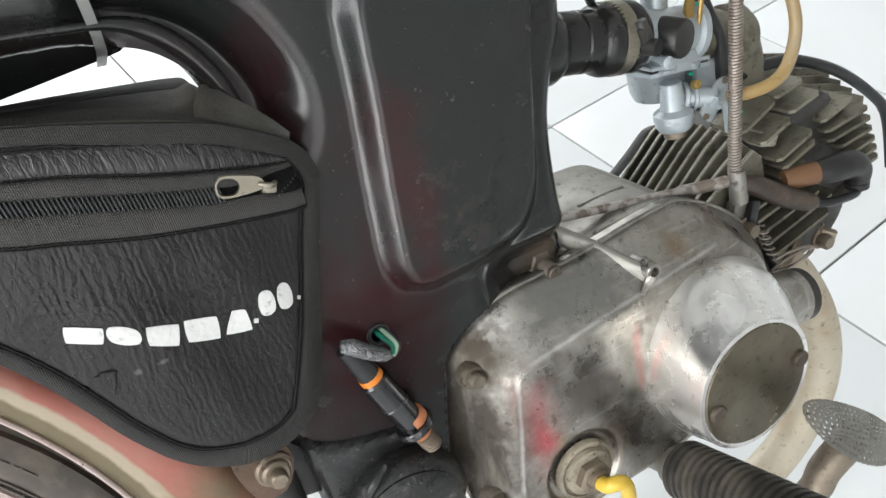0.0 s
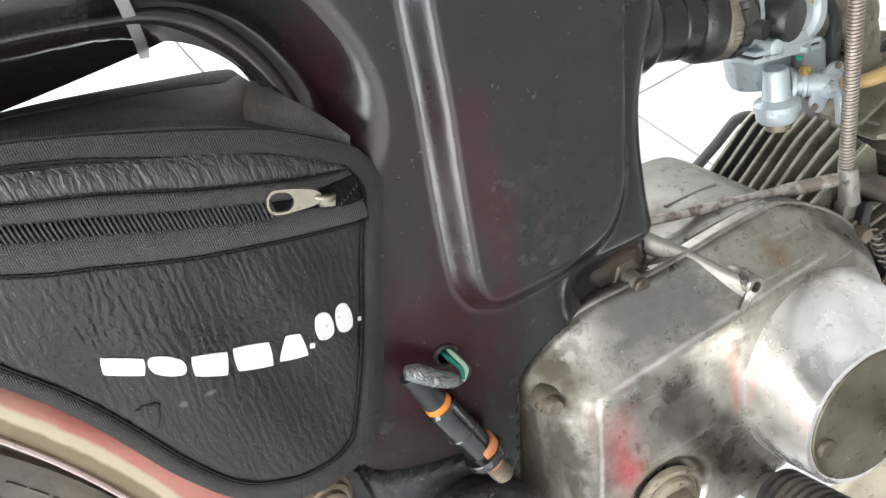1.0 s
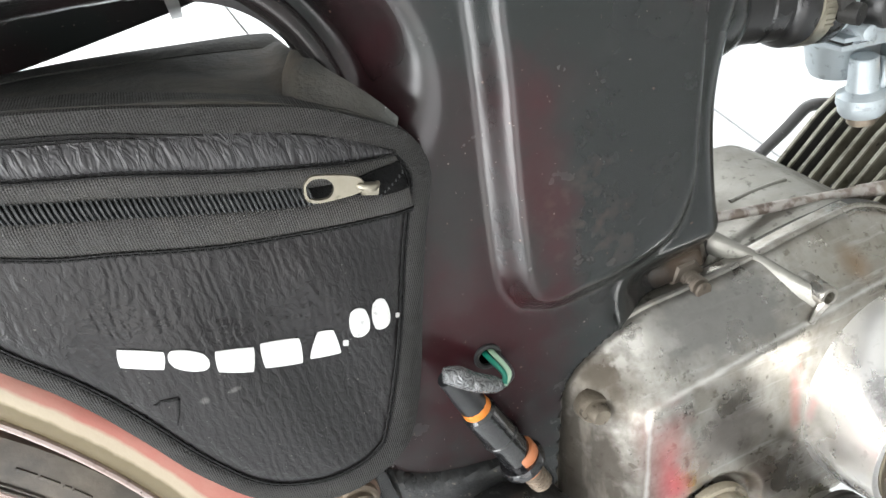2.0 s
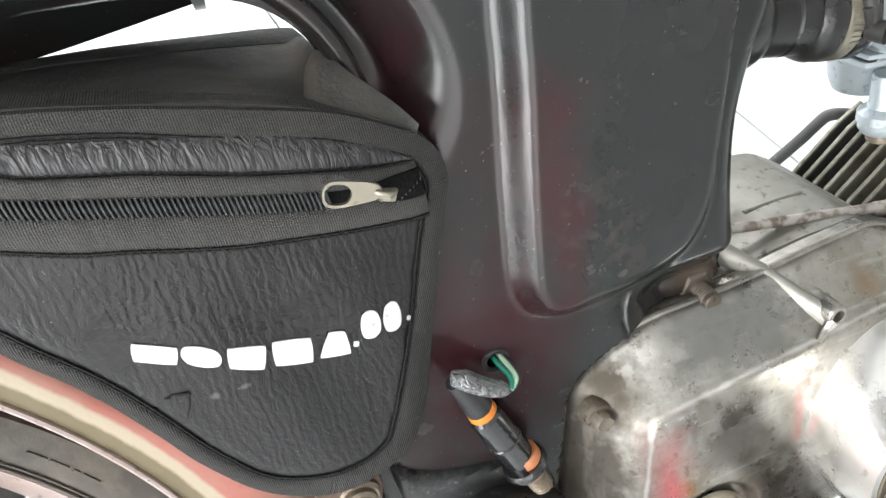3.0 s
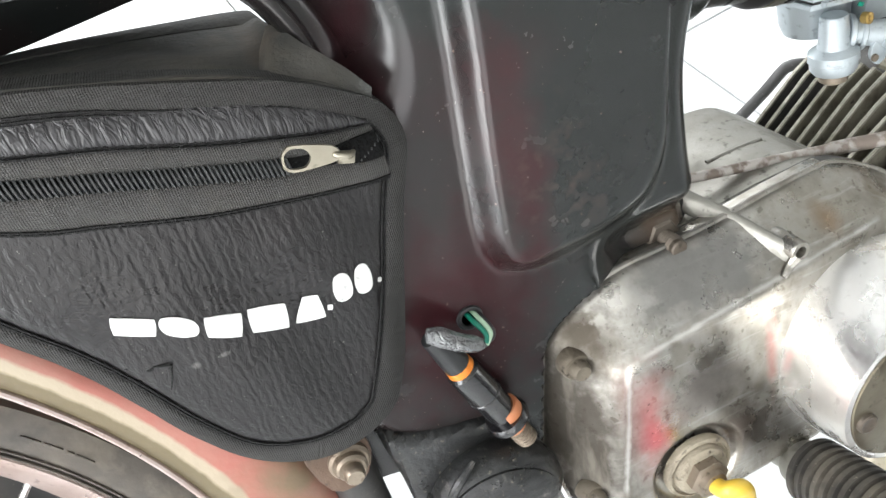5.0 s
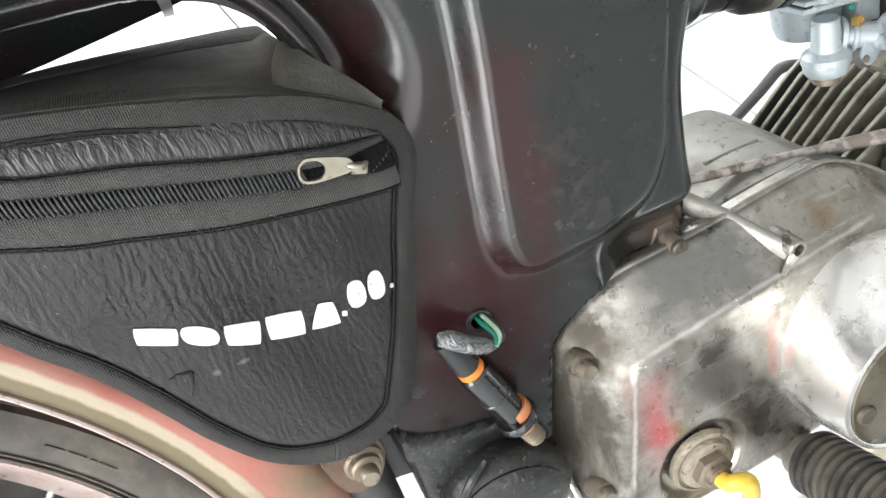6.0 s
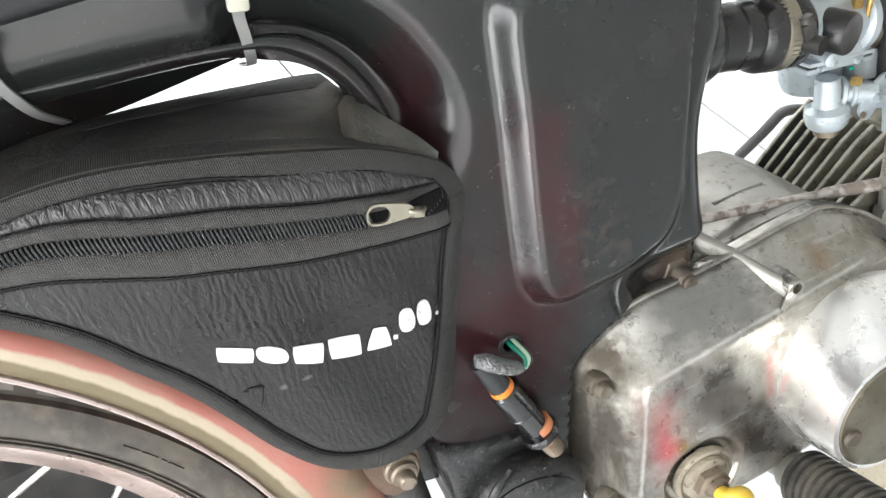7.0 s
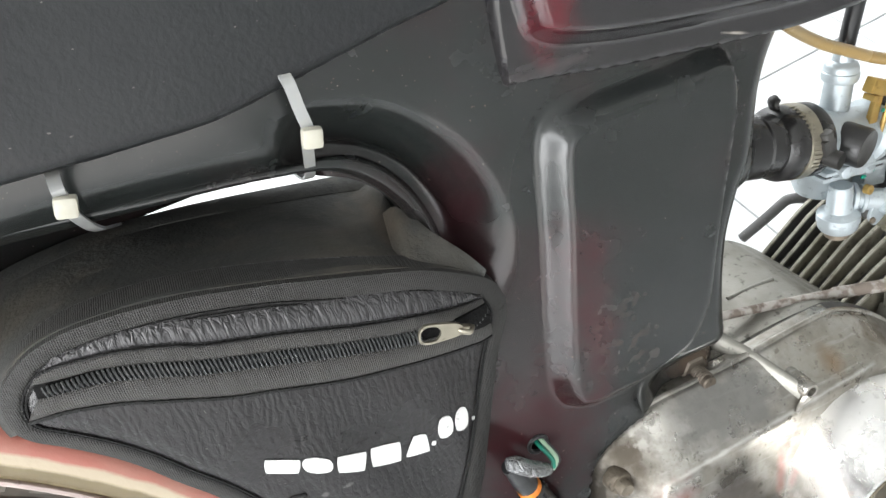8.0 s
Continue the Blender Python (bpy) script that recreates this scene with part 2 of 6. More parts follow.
M.tint(M.math("MULTIPLY", left_grime_shade, M.noise(70, 5, (1, 1, 0.22), lo=0.52, hi=0.66)), (0.20, 0.18, 0.15), 0.7)
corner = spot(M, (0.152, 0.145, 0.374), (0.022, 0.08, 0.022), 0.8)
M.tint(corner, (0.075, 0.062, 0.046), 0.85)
chalk = M.math("MULTIPLY", spot(M, (0.170, 0.145, 0.384), (0.026, 0.05, 0.012), 0.6), M.noise(110, 5, lo=0.42, hi=0.56))
M.tint(chalk, (0.52, 0.50, 0.46), 0.6)
# pale lines along the creases: their bright glint put into the colour
M.tint(M.math("MAXIMUM", band(M, (0.176, 0.3630), (0.325, 0.3798), 0.0018), band(M, (0.1510, 0.270), (0.1650, 0.3575), 0.0024)), (0.66, 0.65, 0.62), 0.55)
grime_and_shade = M.math("MAXIMUM", left_grime_shade, corner)
M.set("Metallic", M.math("MAXIMUM", M.math("MAXIMUM", grime_and_shade, chalk), M.noise(22, 6, lo=0.55, hi=0.85)), 0.92, 0.25)
M.set("Roughness", M.math("MAXIMUM", grime_and_shade, M.noise(40, 5, lo=0.35, hi=0.75)), 0.22, 0.55)
M.set("Specular IOR Level", grime_and_shade, 0.5, 0.2)
M.bump(M.noise(14, 3, lo=0.3, hi=0.7), 0.0012, 0.5).bump(M.noise(220, 5, lo=0.3, hi=0.7), 0.00012, 0.5)
engine_alloy = M.m
polished_alloy = alloy("polished_alloy", (0.80, 0.79, 0.77), 0.25, (0.50, 0.47, 0.41), 0.35, 0.95, 0.00004).m
M = alloy("oily_cap_alloy", (0.165, 0.15, 0.11), 0.32, (0.075, 0.065, 0.045), 0.8, 0.8, 0.0002)
M.tint(M.noise(14, 5, lo=0.45, hi=0.7), (0.10, 0.075, 0.05), 0.6)
cap_alloy = M.m
case_alloy = alloy("greasy_crankcase_alloy", (0.27, 0.262, 0.235), 0.46, (0.11, 0.098, 0.076), 0.8, 0.6, 0.0006).m
M = alloy("dull_cylinder_fin_alloy", (0.36, 0.345, 0.29), 0.50, (0.15, 0.135, 0.095), 0.75, 0.45, 0.0006)
M.tint(M.noise(70, 6, lo=0.52, hi=0.70), (0.085, 0.072, 0.05), 0.6)
fin_alloy = M.m
M = alloy("oily_brown_head_alloy", (0.20, 0.188, 0.145), 0.50, (0.07, 0.062, 0.04), 0.85, 0.45, 0.0006)
M.tint(M.noise(70, 6, lo=0.52, hi=0.70), (0.055, 0.045, 0.03), 0.7)
head_alloy = M.m
carb_alloy = alloy("bluish_carburettor_alloy", (0.43, 0.48, 0.505), 0.36, (0.26, 0.28, 0.285), 0.6, 0.5, 0.0003).m
steel = alloy("dirty_bolt_steel", (0.24, 0.20, 0.155), 0.42, (0.10, 0.065, 0.042), 0.85, 0.75, 0.0003).m
M = alloy("worn_pinkish_edge_metal", (0.52, 0.43, 0.40), 0.32, (0.30, 0.20, 0.16), 0.6, 0.8, 0.0002)
edge_metal = M.m
grimy_alloy = alloy("grimy_fitting_alloy", (0.19, 0.165, 0.13), 0.55, (0.06, 0.045, 0.03), 0.95, 0.6, 0.0008).m
crusty_alloy = alloy("crusted_seat_alloy", (0.34, 0.30, 0.23), 0.6, (0.06, 0.045, 0.03), 0.9, 0.35, 0.0016).m
greasy_steel = alloy("greasy_bolt_steel", (0.13, 0.11, 0.09), 0.45, (0.06, 0.045, 0.03), 0.85, 0.6, 0.0003).m
chrome = alloy("pitted_chrome", (0.75, 0.74, 0.73), 0.18, (0.40, 0.30, 0.26), 0.4, 1.0, 0.0001).m
rust_brown = alloy("brown_rusted_steel", (0.13, 0.085, 0.06), 0.6, (0.07, 0.045, 0.03), 0.8, 0.4, 0.0005).m
M = alloy("flaking_rod_steel", (0.24, 0.20, 0.17), 0.55, (0.07, 0.045, 0.03), 0.8, 0.4, 0.0005)
M.tint(M.noise(90, 6, lo=0.46, hi=0.56), (0.46, 0.43, 0.40), 0.85)
flaking_rod = M.m
rusty = alloy("rusty_cable_steel", (0.32, 0.285, 0.25), 0.5, (0.15, 0.085, 0.055), 0.8, 0.6, 0.0004).m
brass = alloy("brass", (0.46, 0.31, 0.10), 0.36, (0.28, 0.18, 0.07), 0.5, 0.95, 0.0001).m
zip_metal = alloy("nickel_zip_metal", (0.34, 0.315, 0.255), 0.34, (0.17, 0.15, 0.11), 0.7, 1.0, 0.0001).m
pipe_paint = alloy("cream_heat_stained_pipe", (0.50, 0.45, 0.35), 0.45, (0.30, 0.19, 0.09), 0.6, 0.25, 0.0003).m


def rubbery(name, base, dust, rough=0.55, amount=0.5, scale=22):
    m = Mat(name, base, rough)
    m.tint(m.noise(scale, 6, lo=0.45, hi=0.75), dust, amount)
    m.tint(m.noise(450, 2, lo=0.68, hi=0.76), tuple(min(1, c * 2.5) for c in dust), amount * 0.6)
    m.set("Roughness", m.noise(30, 4, lo=0.35, hi=0.7), rough - 0.1, rough + 0.15)
    m.bump(m.noise(90, 4, lo=0.3, hi=0.7), 0.0004, 0.5)
    return m.m


rubber = rubbery("black_rubber", (0.011, 0.011, 0.011), (0.04, 0.036, 0.032), 0.42, 0.4)
grey_pipe = rubbery("dull_grey_pipe", (0.09, 0.09, 0.09), (0.15, 0.145, 0.14), 0.5, 0.6)
peg_dusty = rubbery("dusty_peg_rubber", (0.026, 0.024, 0.021), (0.11, 0.097, 0.078), 0.55, 0.9, 40)
hose_rubber = rubbery("glossy_black_hose_rubber", (0.008, 0.008, 0.0085), (0.024, 0.022, 0.02), 0.30, 0.4)
dusty_rubber = rubbery("dusty_black_rubber", (0.018, 0.018, 0.018), (0.07, 0.065, 0.055), 0.5, 0.7)
M = Mat("greasy_black_bracket", (0.010, 0.0105, 0.0105), 0.36, 0, 0.45)
M.tint(M.noise(26, 6, lo=0.52, hi=0.72), (0.040, 0.037, 0.032), 0.6)
M.tint(spot(M, (0.055, 0.145, 0.345), (0.022, 0.06, 0.020), 0.9), (0.050, 0.052, 0.054), 0.6)
M.tint(M.noise(300, 3, lo=0.64, hi=0.70), (0.16, 0.14, 0.11), 0.6)
M.tint(M.noise(90, 6, (1.5, 1, 0.5), lo=0.62, hi=0.70), (0.10, 0.095, 0.088), 0.6)
M.set("Roughness", M.noise(60, 5, lo=0.35, hi=0.7), 0.26, 0.55)
M.bump(M.noise(45, 5, lo=0.3, hi=0.7), 0.0016, 0.6).bump(M.noise(200, 4, lo=0.3, hi=0.7), 0.0003, 0.6)
bracket_black = M.m
M = Mat("brown_dusty_tyre_rubber", (0.055, 0.048, 0.041), 0.6)
M.tint(M.noise(14, 6, lo=0.42, hi=0.66), (0.135, 0.115, 0.090), 0.8)
M.tint(M.noise(70, 6, (1, 1, 0.6), lo=0.52, hi=0.70), (0.18, 0.155, 0.12), 0.6)
M.tint(M.noise(45, 6, lo=0.58, hi=0.70), (0.025, 0.022, 0.02), 0.7)
M.set("Roughness", M.noise(30, 4, lo=0.35, hi=0.7), 0.45, 0.75)
M.bump(M.noise(90, 4, lo=0.3, hi=0.7), 0.0004, 0.5)
tyre_rubber = M.m
cable_rubber = rubbery("black_cable_sheath", (0.010, 0.011, 0.012), (0.03, 0.03, 0.03), 0.38, 0.4)
orange_plastic = rubbery("orange_plastic", (0.66, 0.20, 0.02), (0.55, 0.25, 0.10), 0.4, 0.3)
green_wire = rubbery("green_wire", (0.0, 0.20, 0.13), (0.05, 0.22, 0.16), 0.35, 0.3)
pale_wire = rubbery("pale_green_wire", (0.35, 0.50, 0.36), (0.25, 0.35, 0.25), 0.35, 0.3)
yellow_hose = rubbery("yellow_hose", (0.62, 0.42, 0.05), (0.45, 0.30, 0.06), 0.35, 0.4)
fuel_hose = rubbery("aged_fuel_hose", (0.30, 0.20, 0.075), (0.29, 0.25, 0.18), 0.3, 0.85)
orange_boot = rubbery("orange_brown_sleeve", (0.15, 0.075, 0.035), (0.20, 0.12, 0.07), 0.45, 0.6)
brown_boot = rubbery("brown_rubber_boot", (0.035, 0.026, 0.020), (0.12, 0.085, 0.06), 0.5, 0.8, 60)
M = Mat("shiny_crumpled_tape", (0.20, 0.205, 0.21), 0.16, 0.35, 0.7)
M.tint(M.noise(150, 4, lo=0.45, hi=0.7), (0.26, 0.26, 0.26), 0.5)
M.bump(M.noise(240, 3, lo=0.3, hi=0.7, distort=1.0), 0.0022, 0.9)
silver_tape = M.m
M = Mat("black_switch_plastic_in_clear_tape", (0.009, 0.009, 0.010), 0.15, 0, 0.7)
M.tint(M.noise(60, 5, lo=0.5, hi=0.75), (0.04, 0.038, 0.036), 0.6)
M.bump(M.noise(130, 3, lo=0.3, hi=0.7, distort=0.8), 0.0002, 0.5)
taped_black = M.m
faded_orange = rubbery("faded_orange_plastic", (0.42, 0.15, 0.06), (0.30, 0.17, 0.11), 0.45, 0.8, 60)
tie_white = Mat("translucent_white_nylon", (0.27, 0.275, 0.27), 0.35)
tie_white.tint(tie_white.noise(120, 3, lo=0.45, hi=0.7), (0.30, 0.29, 0.25), 0.5)
tie_white = tie_white.m
tie_head = Mat("yellowed_white_nylon", (0.42, 0.405, 0.34), 0.35)
tie_head.tint(tie_head.noise(140, 3, lo=0.45, hi=0.7), (0.36, 0.34, 0.27), 0.5)
tie_head = tie_head.m

# fender: faded red, cream line, bare edge, by distance from the fender's centre
FC, FR = (-0.355, 0.300), 0.3078
M = Mat("faded_red_fender_paint", (0.36, 0.125, 0.095), 0.40)
sep = M.node("ShaderNodeSeparateXYZ")
M.t.links.new(M.co, sep.inputs[0])
dx, dz = M.math("SUBTRACT", sep.outputs["X"], FC[0]), M.math("SUBTRACT", sep.outputs["Z"], FC[1])
rad = M.math("SQRT", M.math("ADD", M.math("MULTIPLY", dx, dx), M.math("MULTIPLY", dz, dz)), 0)
M.tint(M.noise(25, 6, lo=0.42, hi=0.72), (0.34, 0.19, 0.145), 0.7)
M.tint(M.noise(60, 6, (1, 1, 1), lo=0.55, hi=0.75), (0.36, 0.12, 0.095), 0.6)
worn = M.math("ADD", rad, M.math("MULTIPLY", M.noise(60, 6, lo=0.3, hi=0.7), 0.0016))
M.tint(M.ramp(worn, 0.3244, 0.3226), (0.40, 0.352, 0.255), 0.9)
M.tint(M.ramp(worn, 0.3186, 0.3168), (0.145, 0.115, 0.062))
M.tint(M.ramp(worn, 0.3118, 0.3108), (0.26, 0.21, 0.13), 0.8)
M.tint(spot(M, (-0.010, 0.15, 0.362), (0.036, 0.1, 0.040), 0.9), (0.17, 0.14, 0.08), 0.85)
M.bump(M.noise(120, 4, lo=0.3, hi=0.7), 0.0002)
fender_paint = M.m

# tiles, walls
M = Mat("glazed_white_floor_tile", (0.80, 0.82, 0.83), 0.16)
rnd = M.node("ShaderNodeObjectInfo").outputs["Random"]
M.tint(rnd, (0.76, 0.79, 0.80), 0.7)
M.tint(M.noise(5, 6, lo=0.5, hi=0.8), (0.72, 0.73, 0.72), 0.5)
M.tint(M.noise(180, 2, lo=0.74, hi=0.78), (0.45, 0.42, 0.38), 0.5)
M.set("Roughness", M.noise(9, 4, lo=0.35, hi=0.7), 0.12, 0.26)
tile_mat = M.m
M = Mat("grey_grout", (0.30, 0.29, 0.27), 0.9)
M.tint(M.noise(30, 5), (0.20, 0.19, 0.17), 0.7)
grout = M.m
M = Mat("white_wall_paint", (0.56, 0.56, 0.55), 0.7)
M.tint(M.noise(3, 6, lo=0.45, hi=0.8), (0.50, 0.50, 0.49), 0.6)
M.bump(M.noise(60, 4), 0.001, 0.4)
wall_paint = M.m


# ---- shapes ----
def part(name, mesh, material, parent, label=""):
    """Links a mesh (vertices, faces) as one object under a thing or part; places are the parent thing's."""
    verts, faces = mesh
    data = bpy.data.meshes.new(name)
    data.from_pydata([tuple(map(float, v)) for v in verts], [], [tuple(int(i) for i in f) for f in faces])
    data.validate()
    data.materials.append(material)
    bm = bmesh.new()
    bm.from_mesh(data)
    bmesh.ops.recalc_face_normals(bm, faces=bm.faces)
    bm.to_mesh(data)
    bm.free()
    data.shade_smooth()
    data.set_sharp_from_angle(angle=radians(38))
    ob = new(name, data)
    ob.parent = parent
    return tagged(ob, label)


def thing(name, label, category, group="", at=None, kind=""):
    ob = new(name)
    ob.empty_display_size = 0.05
    ob.matrix_world = at if at is not None else Matrix()
    return tagged(ob, label, category, group, kind)


def join(*meshes):
    verts, faces = [], []
    for v, f in meshes:
        n = len(verts)
        verts += [tuple(p) for p in v]
        faces += [tuple(i + n for i in q) for q in f]
    return verts, faces


def smooth_line(pts, per=8, closed=False):
    """A Catmull-Rom line through the points."""
    p = np.array(pts, float)
    n = len(p)
    get = (lambda i: p[i % n]) if closed else (lambda i: p[min(max(i, 0), n - 1)])
    out = []
    for i in range(n if closed else n - 1):
        a, b, c, d = get(i - 1), get(i), get(i + 1), get(i + 2)
        for k in range(per):
            t = k / per
            out.append(0.5 * (2 * b + (c - a) * t + (2 * a - 5 * b + 4 * c - d) * t * t + (3 * b - a - 3 * c + d) * t**3))
    if not closed:
        out.append(p[-1])
    return np.array(out)


def tube(pts, radius, seg=12, per=8, closed=False, smooth=True, flat=1.0):
    """A swept round bar; radius is one number, or one per given point. flat squashes the section."""
    line = smooth_line(pts, per, closed) if smooth else np.array(pts, float)
    n = len(line)
    rs = np.full(n, radius, float) if np.ndim(radius) == 0 else np.interp(np.linspace(0, 1, n), np.linspace(0, 1, len(radius)), radius)
    tang = np.gradient(line, axis=0) if not closed else np.roll(line, -1, 0) - np.roll(line, 1, 0)
    tang /= np.linalg.norm(tang, axis=1)[:, None] + 1e-12
    up = np.array((0, 0, 1.0)) if abs(tang[0][2]) < 0.9 else np.array((1.0, 0, 0))
    verts, faces = [], []
    u = np.cross(up, tang[0])
    for i in range(n):
        u = u - tang[i] * (u @ tang[i])
        u /= np.linalg.norm(u) + 1e-12
        w = np.cross(tang[i], u)
        for k in range(seg):
            a = 2 * math.pi * k / seg
            verts.append(line[i] + rs[i] * (math.cos(a) * u + flat * math.sin(a) * w))
    for i in range(n if closed else n - 1):
        for k in range(seg):
            a, b = i * seg + k, i * seg + (k + 1) % seg
            c, d = ((i + 1) % n) * seg + (k + 1) % seg, ((i + 1) % n) * seg + k
            faces.append((a, b, c, d))
    if not closed:
        faces += [tuple(range(seg))[::-1], tuple(range((n - 1) * seg, n * seg))]
    return verts, faces


def ribbon(pts, width, thick, across, per=6):
    """A flat strap along a line; across is the direction of its width at each given point, or one for all."""
    line = smooth_line(pts, per)
    n = len(line)
    acr = np.array(across, float)
    acr = np.tile(acr, (n, 1)) if acr.ndim == 1 else np.array([np.interp(np.linspace(0, 1, n), np.linspace(0, 1, len(acr)), acr[:, k]) for k in range(3)]).T
    tang = np.gradient(line, axis=0)
    verts, faces = [], []
    for i in range(n):
        t = tang[i] / np.linalg.norm(tang[i])
        a = acr[i] - t * (acr[i] @ t)
        a /= np.linalg.norm(a)
        w = np.cross(t, a)
        for su, sv in ((-1, -1), (1, -1), (1, 1), (-1, 1)):
            verts.append(line[i] + a * su * width / 2 + w * sv * thick / 2)
    for i in range(n - 1):
        for k in range(4):
            faces.append((4 * i + k, 4 * i + (k + 1) % 4, 4 * i + 4 + (k + 1) % 4, 4 * i + 4 + k))
    faces += [(3, 2, 1, 0), tuple(range(4 * n - 4, 4 * n))]
    return verts, faces


def lathe(profile, origin, axis, seg=32, squash=1.0):
    """A turned shape: profile of (distance along the axis, radius)."""
    ax = Vector(axis).normalized()
    q = ax.to_track_quat("Z", "Y").to_matrix()
    u, w, o = np.array(q @ Vector((1, 0, 0))), np.array(q @ Vector((0, 1, 0))), np.array(origin, float)
    ax = np.array(ax)
    verts, faces = [], []
    for h, r in profile:
        for k in range(seg):
            a = 2 * math.pi * k / seg
            verts.append(o + ax * h + max(r, 1e-5) * (math.cos(a) * u + squash * math.sin(a) * w))
    for i in range(len(profile) - 1):
        for k in range(seg):
            a, b = i * seg + k, i * seg + (k + 1) % seg
            faces.append((a, b, b + seg, a + seg))
    faces += [tuple(range(seg))[::-1], tuple(range((len(profile) - 1) * seg, len(profile) * seg))]
    return verts, faces


def rod(a, b, r, seg=16, edge=0.0):
    a, b = np.array(a, float), np.array(b, float)
    n = float(np.linalg.norm(b - a))
    e = edge or min(r * 0.15, n * 0.2)
    return lathe([(0, r - e), (e, r), (n - e, r), (n, r - e)], a, b - a, seg)


def hexbolt(at, axis, r, head, washer=0.0):
    a = np.array(axis, float)
    a = a / np.linalg.norm(a)
    at = np.array(at, float)
    m = [lathe([(0, r), (head * 0.8, r), (head, r * 0.85)], at, a, 6)]
    if washer:
        m.append(lathe([(-0.0016, washer), (0.0002, washer), (0.0006, washer * 0.9)], at, a, 20))
    return join(*m)


def block(centre, size, edge=0.001, turn=(0, 0, 0)):
    """A box with bevelled edges, turned about its centre."""
    bm = bmesh.new()
    bmesh.ops.create_cube(bm, size=1, matrix=Matrix.Diagonal((*size, 1)))
    if edge:
        bmesh.ops.bevel(bm, geom=bm.edges[:], offset=edge, segments=2, affect="EDGES", profile=0.6)
    m = pose(*centre, *turn)
    bm.verts.index_update()
    out = [tuple(m @ v.co) for v in bm.verts], [tuple(v.index for v in f.verts) for f in bm.faces]
    bm.free()
    return out


def prism(outline, y0, y1, edge=0.0015, per=0):
    """An outline in (x, z) given thickness from y0 to y1, with bevelled rims."""
    p = smooth_line(outline, per, True) if per else np.array(outline, float)
    bm = bmesh.new()
    lo = [bm.verts.new((x, y0, z)) for x, z in p]
    f = bm.faces.new(lo)
    ext = bmesh.ops.extrude_face_region(bm, geom=[f])
    bmesh.ops.translate(bm, vec=(0, y1 - y0, 0), verts=[g for g in ext["geom"] if isinstance(g, bmesh.types.BMVert)])
    if edge:
        rims = [e for e in bm.edges if abs(e.verts[0].co.y - e.verts[1].co.y) < 1e-7]
        bmesh.ops.bevel(bm, geom=rims, offset=edge, segments=2, affect="EDGES", profile=0.6)
    bm.verts.index_update()
    out = [tuple(v.co) for v in bm.verts], [tuple(v.index for v in g.verts) for g in bm.faces]
    bm.free()
    return out


def inside(q, poly):
    x, z = q[:, 0], q[:, 1]
    hit = np.zeros(len(q), bool)
    for (x0, z0), (x1, z1) in zip(poly, np.roll(poly, -1, 0)):
        cross = (z0 > z) != (z1 > z)
        hit ^= cross & (x < (x1 - x0) * (z - z0) / (z1 - z0 + 1e-15) + x0)
    return hit


def rim_distance(q, poly, closed=True):
    """How far each place lies from an outline, and the nearest place on it."""
    best, near = np.full(len(q), 1e9), np.zeros_like(q)
    ends = np.roll(poly, -1, 0) if closed else poly[1:]
    for a, b in zip(poly, ends):
        d = b - a
        t = np.clip(((q - a) @ d) / (d @ d + 1e-15), 0, 1)
        p = a + t[:, None] * d
        r = np.hypot(*(q - p).T)
        m = r < best
        best[m], near[m] = r[m], p[m]
    return best, near


def ease(v):
    v = np.clip(v, 0, 1)
    return v * v * (3 - 2 * v)


def depth_in(q, poly):
    """Distance to an outline, positive inside it."""
    d, _ = rim_distance(q, poly)
    return np.where(inside(q, poly), d, -d)


def pressing(outline, y_of, back, step=0.003, per=6, twin=None, hole=None):
    """A sheet over an outline in (x, z), whose front stands at y_of(places, distance from the rim), closed by a skirt to y = back.
    twin: mirror the front about this y instead of a flat back. hole: (x, z, radius) of a round opening."""
    poly = smooth_line(outline, per, True) if per else np.array(outline, float)
    lo, hi = poly.min(0) - step, poly.max(0) + step
    nx, nz = (int((hi[k] - lo[k]) / step) + 2 for k in (0, 1))
    gx, gz = np.meshgrid(lo[0] + step * np.arange(nx), lo[1] + step * np.arange(nz), indexing="ij")
    q = np.c_[gx.ravel(), gz.ravel()]
    isin = inside(q, poly)
    d, near = rim_distance(q, poly)
    ok = isin | (d < step * 0.75)
    snap = ok & (~isin | (d < step * 0.35))
    q = np.where(snap[:, None], near, q)
    d = np.where(snap, 0, d)
    y = y_of(q, d)
    idx = -np.ones(len(q), int)
    idn = np.arange(len(q)).reshape(nx, nz)
    quads = []
    for i in range(nx - 1):
        for j in range(nz - 1):
            c = (idn[i, j], idn[i + 1, j], idn[i + 1, j + 1], idn[i, j + 1])
            good = [k for k in c if ok[k]]
            if hole and any(math.hypot(q[k, 0] - hole[0], q[k, 1] - hole[1]) < hole[2] for k in good):
                continue
            if len(good) >= 3 and any(isin[k] for k in good):
                quads.append(good)
    used = sorted({k for f in quads for k in f})
    idx[used] = np.arange(len(used))
    verts = [(q[k, 0], y[k], q[k, 1]) for k in used]
    faces = [tuple(idx[k] for k in f) for f in quads]
    count = {}
    for f in faces:
        for a, b in zip(f, f[1:] + f[:1]):
            count[(min(a, b), max(a, b))] = count.get((min(a, b), max(a, b)), 0) + 1
    n = len(verts)
    if twin is not None:
        verts += [(x, 2 * twin - yy, z) for x, yy, z in verts]
    else:
        verts += [(x, back, z) for x, yy, z in verts]
    faces += [tuple(i + n for i in f[::-1]) for f in faces]
    faces += [(a, b, b + n, a + n) for (a, b), c in count.items() if c == 1]
    return verts, faces


def fillet(d, r):
    """The drop of a rounded rim of radius r at distance d from it."""
    c = np.clip(1 - d / r, 0, 1)
    return r * (1 - np.sqrt(np.clip(1 - c * c, 0, 1)))


